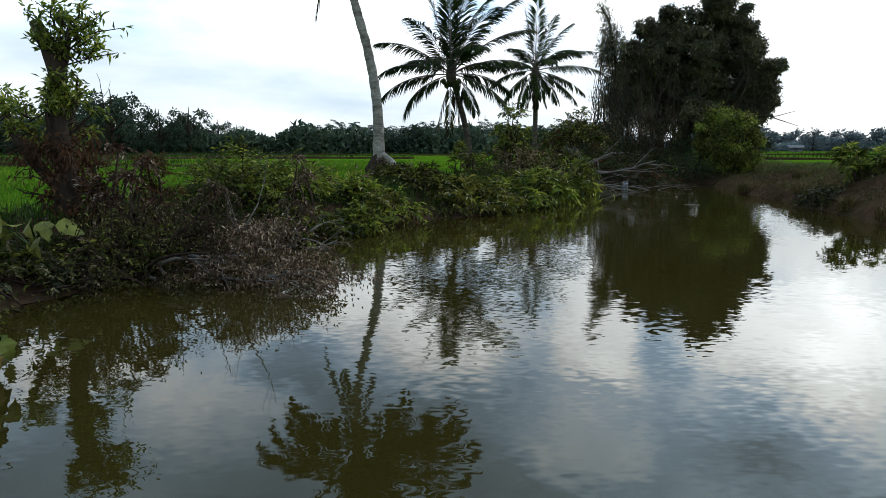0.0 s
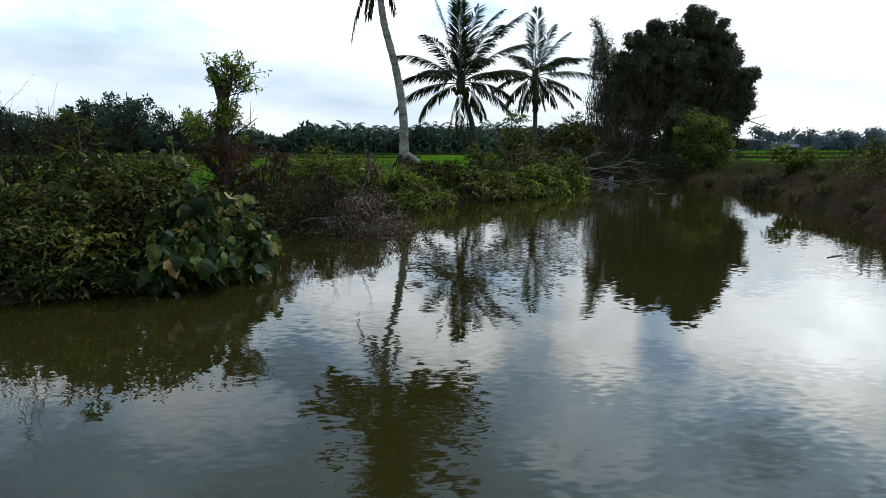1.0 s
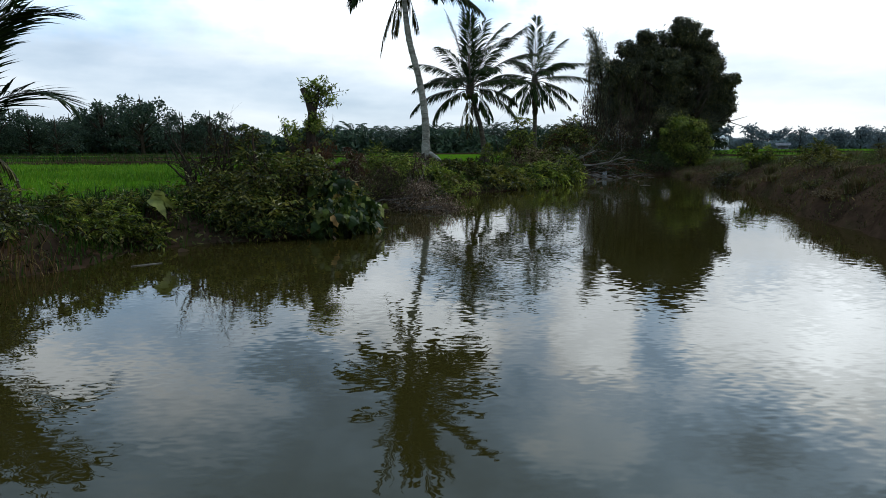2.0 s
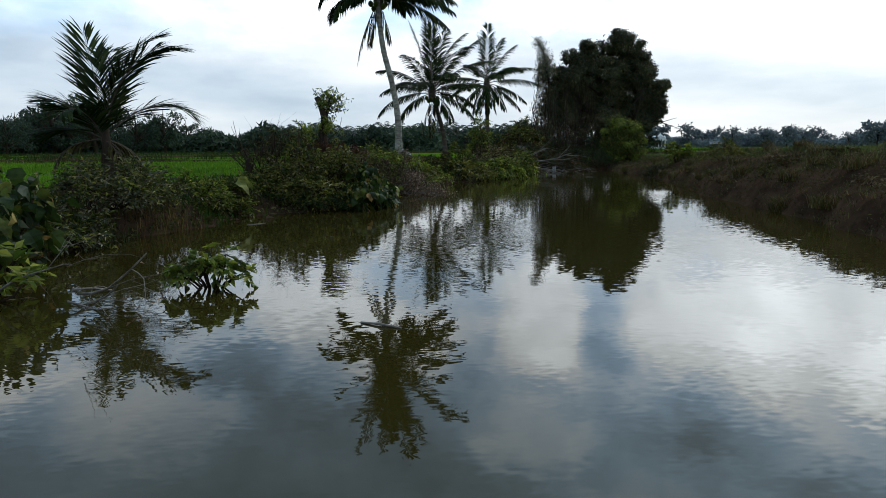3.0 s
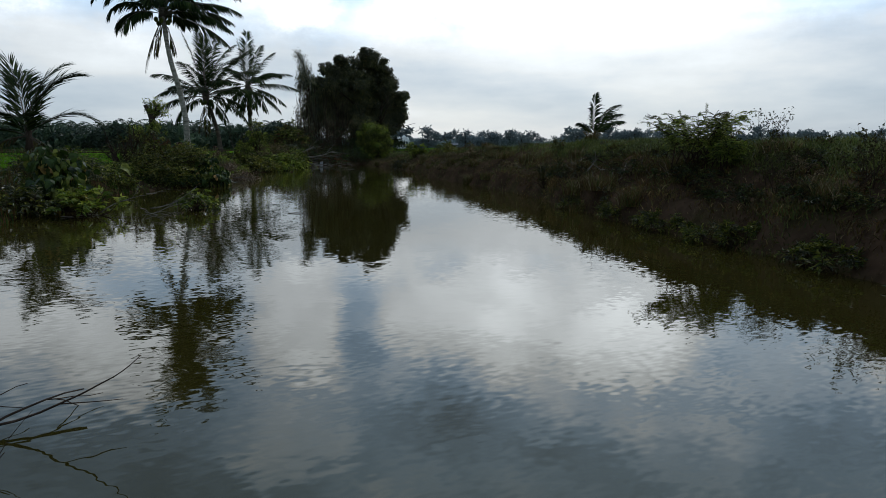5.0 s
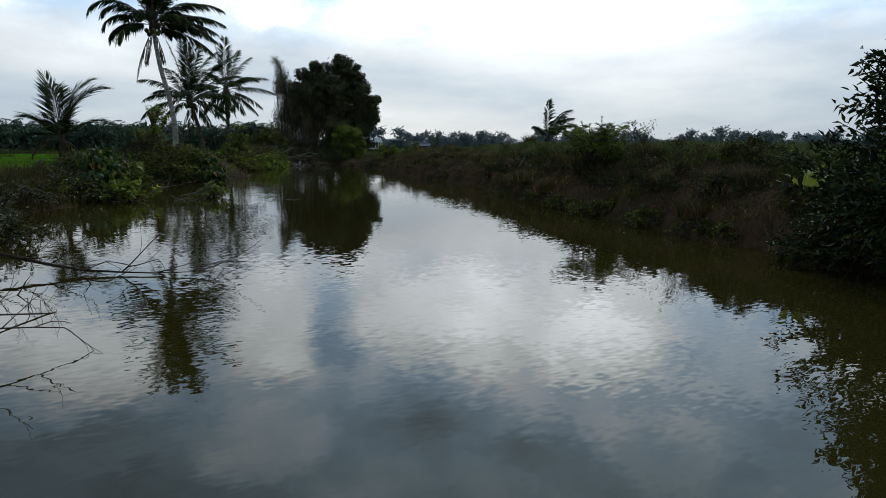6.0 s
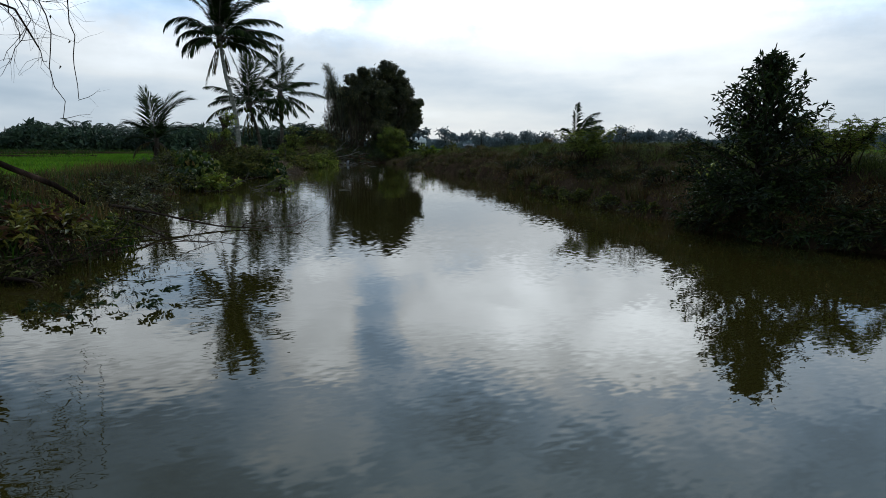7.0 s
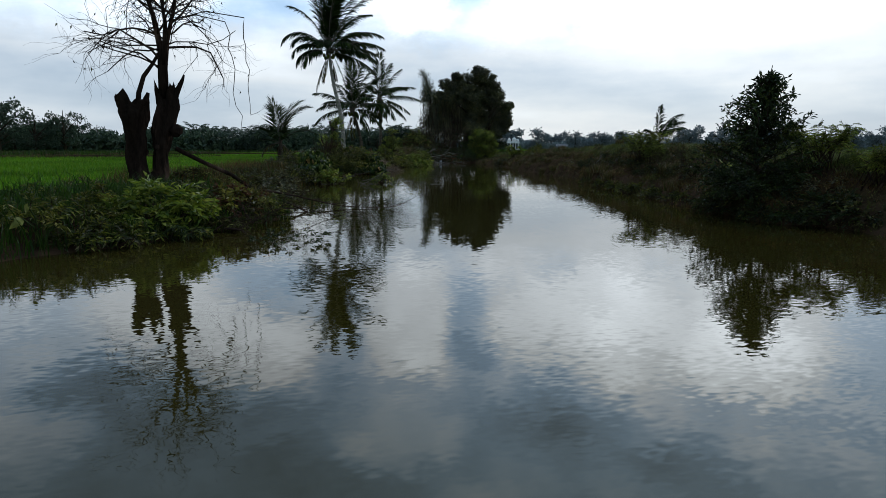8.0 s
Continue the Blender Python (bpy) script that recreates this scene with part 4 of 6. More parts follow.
def stump_tree():
    """A lopped trunk that has sprouted again at its top, with brown withered leaves below."""
    rng = np.random.default_rng(8)
    x, y = -3.5, 6.15
    z = height(x, y)
    ob = thing("lopped_tree", "broken trunk with fresh green sprouts and withered brown leaves", "tree", (x, y, z))
    wood = Shape()
    tube(wood, [(0, 0, -0.1), (0.02, 0, 0.5), (-0.03, 0, 1.0), (0.02, 0, 1.4), (-0.05, 0, 1.65), (-0.15, 0, 1.85)], [0.13, 0.10, 0.09, 0.085, 0.075, 0.05], 8, 0.12, rng)
    tube(wood, [(0, 0, 1.3), (0.10, 0, 1.55), (0.17, 0.02, 1.9)], [0.05, 0.04, 0.012], 6, 0.1, rng)
    sprout = Shape()
    tube(wood, [(-0.05, 0, 0.35), (-0.3, 0.02, 0.62), (-0.48, 0, 0.95), (-0.52, 0, 1.2)], [0.06, 0.05, 0.04, 0.015], 7, 0.12, rng)
    for c in range(120):
        a, k = rng.uniform(0, 6.28), rng.uniform(0, 1)
        if c % 20 < 8:
            start, ln = np.array([0.14 + rng.normal() * 0.10, rng.normal() * 0.06, 1.46 + 0.44 * k]), rng.uniform(0.14, 0.30)
        elif c % 20 < 14:
            start, ln = np.array([0.06 + rng.normal() * 0.06, rng.normal() * 0.04, 1.02 + 0.30 * k]), rng.uniform(0.10, 0.20)
        elif c % 20 < 17:
            start, ln = np.array([-0.12 + rng.normal() * 0.22, rng.normal() * 0.12, 0.62 + 0.42 * k]), rng.uniform(0.14, 0.34)
        else:
            start, ln = np.array([-0.42 + rng.normal() * 0.12, rng.normal() * 0.1, 0.75 + 0.40 * k]), rng.uniform(0.12, 0.26)
        way = np.array([math.cos(a) * 0.8, math.sin(a) * 0.8, 0.6])
        if c in (3, 24):
            way, ln = np.array([1.0, 0.1, 0.25]), 0.46
        end = start + unit(way) * ln
        tube(wood, [start, (start + end) / 2 + rng.normal(size=3) * 0.02, end], [0.008, 0.006, 0.003], 4)
        m = 19
        at = start + (end - start) * rng.uniform(0.25, 1.05, m)[:, None] + rng.normal(size=(m, 3)) * 0.022
        leaves(sprout, at, unit(way) * 0.5 + rng.normal(size=(m, 3)) * 0.8, rng.uniform(0.045, 0.095, m), 0.026, rng)
    for c in range(12):
        grow(wood, rng, (rng.normal() * 0.05, rng.normal() * 0.05, rng.uniform(0.2, 0.9)), rng.normal(size=3) * np.array([0.9, 0.6, 0.3]) + np.array([0.2, 0, 0.2]), rng.uniform(0.4, 0.7), 0.014, 1, 0.7, 3, 0.05, 0.2)
    part("trunk", wood, BARK, ob, smooth=True)
    part("regrowth", sprout, FRESH, ob, "fresh light green sprouts")
    brown = Shape()
    for c in range(30):
        centre = np.array([0.10 + rng.normal() * 0.22, rng.normal() * 0.2, rng.uniform(0.05, 0.85)])
        p, way = clump_points(rng, centre, (0.14, 0.14, 0.18), 60, 0.1)
        leaves(brown, p, way + np.array([0, 0, -1.0]), rng.uniform(0.04, 0.085, 60), 0.02, rng)
    part("withered_foliage", brown, RUST, ob, "rust-brown withered leaves hanging on the trunk")


def brush_pile(label, place, size, count, seed, material=WITHERED, twig=TWIG, way=(1, -0.4, 0.1), limbs=22, name="dead_brush", thick=(0.008, 0.02)):
    """A heap of fallen branches with dry leaves, lying over the water's edge."""
    rng = np.random.default_rng(seed)
    x, y = place
    w, d, h = size
    ob = thing(name, label, "dead branches", (x, y, max(0.0, height(x, y)) - 0.03))
    wood, dry = Shape(), Shape()
    tips = []
    for i in range(limbs):
        start = np.array([rng.uniform(-0.5, 0.2) * w, rng.uniform(-0.45, 0.45) * d, rng.uniform(0.0, 0.5) * h])
        v = unit(np.array(way) + rng.normal(size=3) * np.array([0.5, 0.5, 0.3]))
        tips += grow(wood, rng, start, v, w * rng.uniform(0.25, 0.5), rng.uniform(*thick), 2, 0.7, 3, 0.03, 0.14, 0.4, 5)
    tips = np.array(tips)
    tips[:, 2] = np.clip(tips[:, 2], 0.02, h)
    if count:
        at = tips[rng.integers(0, len(tips), count)] + rng.normal(size=(count, 3)) * np.array([0.06, 0.06, 0.05])
        at[:, 2] = np.maximum(at[:, 2], 0.02)
        leaves(dry, at, rng.normal(size=(count, 3)) + np.array([0, 0, -0.6]), rng.uniform(0.018, 0.048, count), 0.013, rng, 0.4, 0.4)
        part("dry_foliage", dry, material, ob)
    part("branchwork", wood, twig, ob, "bare crooked branches", True)
    return ob


def bare_shrub(label, place, high, seed, limbs=9, twig=BROWN_TWIG, depth=2, thick=0.014, seeds=0):
    """Bare branching stems; seeds: how many small dark leaves and pods still hang on them."""
    rng = np.random.default_rng(seed)
    x, y = place
    ob = thing("bare_shrub", label, "shrub", (x, y, height(x, y)))
    wood, tips = Shape(), []
    for i in range(limbs):
        tips += grow(wood, rng, (rng.normal() * 0.1, rng.normal() * 0.1, -0.03), rng.normal(size=3) * 0.35 + np.array([0, 0, 1.0]), high * rng.uniform(0.5, 0.75), thick, depth, 0.55, 3, 0.0, 0.1, 0.45, 5)
    part("branchwork", wood, twig, ob, smooth=True)
    if seeds:
        pods = Shape()
        at = np.array(tips)[rng.integers(0, len(tips), seeds)] + rng.normal(size=(seeds, 3)) * 0.02
        leaves(pods, at, rng.normal(size=(seeds, 3)), rng.uniform(0.02, 0.045, seeds), 0.02, rng)
        tagged(part("dry_foliage", pods, SCRUB, ob, "small dark dry leaves and pods"), kind="stuff")
    return ob


def charred_stumps():
    """Two burnt trunks on one root; from the taller one a bare crown of thin branches still rises."""
    rng = np.random.default_rng(21)
    x, y = -8.88, -12.55
    z = height(x, y)
    ob = thing("charred_tree", "two charred broken trunks with a bare leafless crown", "tree", (x, y, z))

    def trunk(name, path, radii, jag, turn):
        """A gnarled trunk, fluted and hollowed, broken off in splinters."""
        s = Shape()
        path, radii = np.array(path, float), np.array(radii, float)
        rings, sides = 34, 26
        k = np.linspace(0, len(path) - 1, rings)
        p = np.stack([np.interp(k, np.arange(len(path)), path[:, i]) for i in range(3)], 1)
        r = np.interp(k, np.arange(len(path)), radii)
        th = np.linspace(0, 2 * np.pi, sides, endpoint=False)
        v = []
        for i in range(rings):
            z = p[i, 2]
            f = 1 + 0.18 * np.sin(2 * th + 4.1 * z + turn) + 0.15 * np.sin(3 * th - 6.3 * z + 2 * turn) + 0.09 * np.sin(7 * th + 5 * z) + 0.05 * np.sin(11 * th - 9 * z + turn) + rng.uniform(-0.03, 0.03, sides)
            lift = jag * (np.sin(2 * th + turn) * 0.6 + np.sin(5 * th) * 0.35 + rng.uniform(-0.4, 0.4, sides)) * smooth((i - rings + 8) / 8)
            v.append(np.stack([p[i, 0] + np.cos(th) * r[i] * f, p[i, 1] + np.sin(th) * r[i] * f, z + lift], 1))
        v.append(np.array([[p[-1, 0], p[-1, 1], p[-1, 2] - 0.22]]))
        a = np.arange(sides)
        q = np.concatenate([np.stack([i * sides + a, i * sides + (a + 1) % sides, (i + 1) * sides + (a + 1) % sides, (i + 1) * sides + a], 1) for i in range(rings - 1)])
        s.add(np.concatenate(v), q)
        s.f3.append(np.stack([np.full(sides, rings * sides), (rings - 1) * sides + a, (rings - 1) * sides + (a + 1) % sides], 1))
        part(name, s, CHAR, ob, smooth=False)

    trunk("short_trunk", [(0, 0, -0.15), (0.0, 0, 0.2), (-0.04, 0, 0.55), (-0.05, 0, 0.95), (-0.03, 0, 1.25), (-0.01, 0, 1.5)], [0.20, 0.135, 0.135, 0.18, 0.235, 0.225], 0.13, 0.4)
    trunk("tall_trunk", [(0.34, 0.1, -0.15), (0.36, 0.1, 0.2), (0.40, 0.1, 0.6), (0.47, 0.1, 1.0), (0.54, 0.1, 1.35), (0.52, 0.1, 1.62)], [0.20, 0.125, 0.125, 0.17, 0.15, 0.13], 0.18, 2.0)
    saddle = Shape()
    tube(saddle, [(0.0, 0.05, 0.10), (0.15, 0.08, 0.16), (0.3, 0.1, 0.2)], [0.14, 0.10, 0.15], 10, 0.12, rng)
    part("root_saddle", saddle, CHAR, ob)
    for kx, kz, kr in ((0.60, 0.98, 0.10), (0.30, 0.70, 0.06), (0.10, 0.62, 0.05)):
        knot = Shape()
        tube(knot, [(kx - 0.06, 0.02, kz - kr * 1.1), (kx - 0.02, 0.0, kz - kr * 0.75), (kx, -0.02, kz - kr * 0.3), (kx + 0.01, -0.02, kz + kr * 0.2), (kx - 0.01, -0.01, kz + kr * 0.6), (kx - 0.04, 0.02, kz + kr)], [kr * 0.1, kr * 0.62, kr, kr * 0.95, kr * 0.65, kr * 0.1], 11, 0.16, rng)
        part("knot", knot, CHAR, ob)
    spike = Shape()
    tube(spike, [(0.60, 0.1, 1.35), (0.70, 0.1, 1.6), (0.80, 0.1, 1.80), (0.84, 0.1, 1.9)], [0.08, 0.05, 0.03, 0.012], 7, 0.15, rng)
    part("splinter", spike, CHAR, ob)
    spike = Shape()
    tube(spike, [(0.10, 0, 1.3), (0.13, 0.02, 1.58), (0.22, 0.03, 1.85), (0.36, 0.06, 2.05), (0.50, 0.1, 2.3)], [0.05, 0.04, 0.035, 0.03, 0.02], 7, 0.1, rng)
    part("splinter", spike, CHAR, ob)
    limb, twigs, last = Shape(), Shape(), []
    leaders = (((0.50, 0.1, 1.45), (0.49, 0.1, 1.9), (0.50, 0.1, 2.3), (0.42, 0.08, 2.8), (0.30, 0.1, 3.3)),
               ((0.53, 0.12, 1.5), (0.54, 0.12, 2.0), (0.60, 0.12, 2.45), (0.72, 0.1, 2.9), (0.80, 0.1, 3.4)),
               ((0.50, 0.1, 2.0), (0.56, 0.05, 2.3), (0.60, 0.0, 2.7), (0.56, 0.0, 3.1), (0.60, 0.0, 3.5)))
    for path, thick in zip(leaders, (0.075, 0.055, 0.045)):
        path = [np.array(q) for q in path]
        tube(limb, path, np.array([1.0, 0.85, 0.7, 0.5, 0.25]) * thick, 8, 0.08, rng)
        for i in range(14):
            k = rng.uniform(0.8, 4.0)
            i0 = min(3, int(k))
            start = path[i0] + (path[i0 + 1] - path[i0]) * (k - i0)
            a = rng.uniform(0, 6.28)
            way = np.array([math.cos(a), math.sin(a) * 0.6, rng.uniform(0.25, 1.3)])
            last += grow(twigs, rng, start, way, rng.uniform(0.6, 1.35), rng.uniform(0.009, 0.022), 2, 0.85, 4, 0.06, 0.26, 0.45, 5) or []
    part("limb", limb, CHAR, ob, smooth=True)
    part("branchwork", twigs, BROWN_TWIG, ob, "thin bare drooping branches", True)
    if len(last):
        last = np.array(last)
        at = last[rng.integers(0, len(last), 90)]
        dry = Shape()
        leaves(dry, at, rng.normal(size=(90, 3)) * 0.5 + np.array([0, 0, -1.0]), rng.uniform(0.04, 0.08, 90), 0.025, rng, 0.4, 0.4)
        part("withered_foliage", dry, SCRUB, ob, "a few dry leaves left on the twigs")
    for q0, q1 in (((1.55, 0.0, 2.75), (1.72, 0.0, 1.02)), ((1.85, 0.1, 2.9), (1.88, 0.1, 1.25)), ((1.2, 0, 2.6), (1.35, 0, 1.9))):
        vine = Shape()
        q0, q1 = np.array(q0), np.array(q1)
        pts = [q0 + (q1 - q0) * k / 9 + rng.normal(size=3) * 0.025 for k in range(10)]
        tube(vine, [np.array([0.6, 0.1, 2.75]), (np.array([0.6, 0.1, 2.75]) + q0) / 2 + np.array([0, 0, 0.12])] + pts, np.linspace(0.009, 0.004, 12), 4)
        grow(vine, rng, q1, (0.8, 0, 0.2), 0.3, 0.004, 1, 0.9, 2)
        part("hanging_vine", vine, BROWN_TWIG, ob, "thin dry vine hanging free")
    for o in ob.children:
        if not o.name.startswith(("short_trunk", "root_saddle", "knot")):
            o.location.x = -0.07
    ob.scale = (0.93, 0.93, 0.93)
    prop = thing("fallen_branch", "charred branch leaning from the stump to the ground", "branch", (x + 0.6, y + 0.35, height(x + 0.6, y + 0.35)))
    s = Shape()
    tube(s, [(-0.1, 0, 0.62), (0.3, 0.05, 0.40), (0.75, 0.1, 0.18), (1.05, 0.1, -0.05)], [0.036, 0.036, 0.032, 0.024], 7, 0.1, rng)
    part("branch", s, CHAR, prop, smooth=True)


def taro(place, seed, n=5, size=0.3):
    """A water-side plant with a few large arrow-shaped leaves on stalks."""
    rng = np.random.default_rng(seed)
    x, y = place
    ob = thing("taro_plant", "plant with large drooping arrow-shaped green leaves", "plant", (x, y, max(0, height(x, y))))
    for i in range(n):
        a = rng.uniform(0, 6.28)
        end = np.array([math.cos(a) * 0.18, math.sin(a) * 0.18, rng.uniform(0.2, 0.45)])
        s = Shape()
        tube(s, [(0, 0, -0.03), end * np.array([0.4, 0.4, 0.7]), end], [0.010, 0.008, 0.005], 5)
        broad_leaves(s, end[None], np.array([[math.cos(a), math.sin(a), -0.7]]), size * rng.uniform(0.7, 1.1), size * 0.6, rng)
        part("leaf", s, BROAD, ob)


def shed(label, place, size, turn=0.0):
    """A small far house: walls with panels coloured as shaded openings and a pitched sheet roof with eaves."""
    w, d, h = size
    ob = thing("house", label, "house", (*place, height(*place)))
    ob.rotation_euler[2] = radians(turn)

    def box(name, x0, x1, y0, y1, z0, z1, mat):
        bm = bmesh.new()
        bmesh.ops.create_cube(bm, size=1.0)
        bmesh.ops.scale(bm, vec=(x1 - x0, y1 - y0, z1 - z0), verts=bm.verts)
        bmesh.ops.translate(bm, vec=((x0 + x1) / 2, (y0 + y1) / 2, (z0 + z1) / 2), verts=bm.verts)
        me = bpy.data.meshes.new(name)
        bm.to_mesh(me)
        bm.free()
        me.materials.append(mat)
        o = new(name, me)
        o.parent = ob
        return o

    box("wall", -w / 2, w / 2, -d / 2, d / 2, 0, h, ROOF)
    for k in (-0.3, 0.3):
        box("window", w * k - 0.45, w * k + 0.45, -d / 2 - 0.04, -d / 2 + 0.1, h * 0.4, h * 0.75, SHADOWED)
    box("door", -0.4, 0.4, -d / 2 - 0.04, -d / 2 + 0.1, 0, h * 0.85, SHADOWED)
    s = Shape()
    e = 0.5
    for sgn in (-1, 1):
        v = [(-w / 2 - e, sgn * (d / 2 + e), h - 0.1), (w / 2 + e, sgn * (d / 2 + e), h - 0.1), (w / 2 + e, 0, h + d / 4), (-w / 2 - e, 0, h + d / 4)]
        v = v + [(a, b, c + 0.08) for a, b, c in v]
        s.add(v, [(0, 1, 2, 3), (4, 7, 6, 5), (0, 4, 5, 1), (1, 5, 6, 2), (2, 6, 7, 3), (3, 7, 4, 0)])
    part("roof", s, ROOF, ob, "grey sheet roof")
    return ob


def pavilion(place):
    """A small white shrine far off: a pillared storey, a parapet and tiered domes."""
    ob = thing("shrine", "small weathered white shrine with pillars and domed turrets", "building", (*place, height(*place)))
    ob.rotation_euler[2] = radians(-22)
    ob.scale = (0.6, 0.6, 0.6)

    def slab(name, w, d, z0, z1, mat):
        s = Shape()
        b = 0.06
        v = [(sx * w / 2, sy * d / 2, z) for z in (z0, z1 - b) for sx, sy in ((-1, -1), (1, -1), (1, 1), (-1, 1))]
        v += [(sx * (w / 2 - b), sy * (d / 2 - b), z1) for sx, sy in ((-1, -1), (1, -1), (1, 1), (-1, 1))]
        f = [(0, 3, 2, 1), (8, 9, 10, 11)]
        for k in range(4):
            n = (k + 1) % 4
            f += [(k, n, 4 + n, 4 + k), (4 + k, 4 + n, 8 + n, 8 + k)]
        s.add(v, f)
        part(name, s, mat, ob)

    slab("plinth", 6.0, 5.0, 0, 0.5, PLASTER)
    # solid core, coloured dark for the shade behind the pillars
    slab("inner_wall", 3.6, 2.8, 0.5, 3.0, SHADOWED)
    for k in range(5):
        for row in (-1, 1):
            s = Shape()
            tube(s, [(-2.4 + 1.2 * k, row * 2.0, z) for z in (0.5, 0.7, 2.7, 3.0)], [0.24, 0.17, 0.16, 0.24], 10)
            part("pillar", s, PLASTER, ob, smooth=True)
    slab("roof_slab", 6.2, 5.2, 3.0, 3.4, PLASTER)
    slab("parapet", 5.4, 4.4, 3.4, 4.0, PLASTER)
    for cx, r in ((-1.7, 0.75), (0.5, 1.05), (2.0, 0.6)):
        s = Shape()
        z = np.linspace(0, 1, 9)
        tube(s, [(cx, 0, 4.0 + q * r * 1.9) for q in z], [r * w for w in (0.85, 0.85, 1.0, 0.98, 0.85, 0.62, 0.35, 0.12, 0.03)], 12)
        part("dome", s, PLASTER, ob, smooth=True)


def far_tree(label, seed, high, wide, material, lobes=24, count=1900, leaf=0.42):
    """A distant broad-crowned tree with a visible trunk and an uneven crown."""
    rng = np.random.default_rng(seed)
    ob = thing("far_tree", label, "tree", (0, 0, 0), "far trees")
    wood, crown = Shape(), Shape()
    tube(wood, [(0, 0, -0.3), (0.1, 0, high * 0.3), (0.0, 0.1, high * 0.6), (0.1, 0, high * 0.85)], [0.26, 0.2, 0.14, 0.04], 7)
    for k in range(lobes):
        a, q = rng.uniform(0, 6.28), math.sqrt(rng.uniform()) * wide / 2
        z = high * rng.uniform(0.2, 0.92) * (1 - 0.25 * (q / wide * 2) ** 2)
        c = np.array([math.cos(a) * q, math.sin(a) * q, z])
        r = rng.uniform(0.10, 0.2) * wide
        tube(wood, [(0, 0, z * 0.5), (c[0] / 2, c[1] / 2, z * 0.78), c], [0.09, 0.06, 0.02], 4)
        p, way = clump_points(rng, c, (r, r, r * 0.7), count // lobes, 0.3)
        ln = rng.uniform(0.7, 1.3, len(p)) * leaf
        leaves(crown, p, way, ln, ln * 0.55, rng)
    part("trunk", wood, BARK, ob, smooth=True)
    part("crown", crown, material, ob)
    return ob


def far_palm(label, seed, high, material):
    rng = np.random.default_rng(seed)
    ob = thing("oil_palm", label, "palm tree", (0, 0, 0), "far oil palms")
    trunk = Shape()
    tube(trunk, [(0, 0, -0.3), (0.05, 0, high * 0.5), (0, 0, high)], [0.34, 0.28, 0.25], 7)
    part("trunk", trunk, BARK, ob)
    crown = Shape()
    for i in range(20):
        f = frond(rng, i * 2.4, 1.25 - 1.5 * (i / 20), 3.2 * rng.uniform(0.85, 1.1), 1.3, 0.9, 20, 0.5, 0.13)
        for g in f:
            base = crown.n
            crown.v += [np.concatenate(g.v) + np.array([0, 0, high])]
            crown.f3 += [q + base for q in g.f3]
            crown.f4 += [q + base for q in g.f4]
            crown.n += g.n
    part("crown", crown, material, ob)
    return ob


def polar(az, dist):
    return dist * math.sin(radians(az)), dist * math.cos(radians(az)) - 10.0


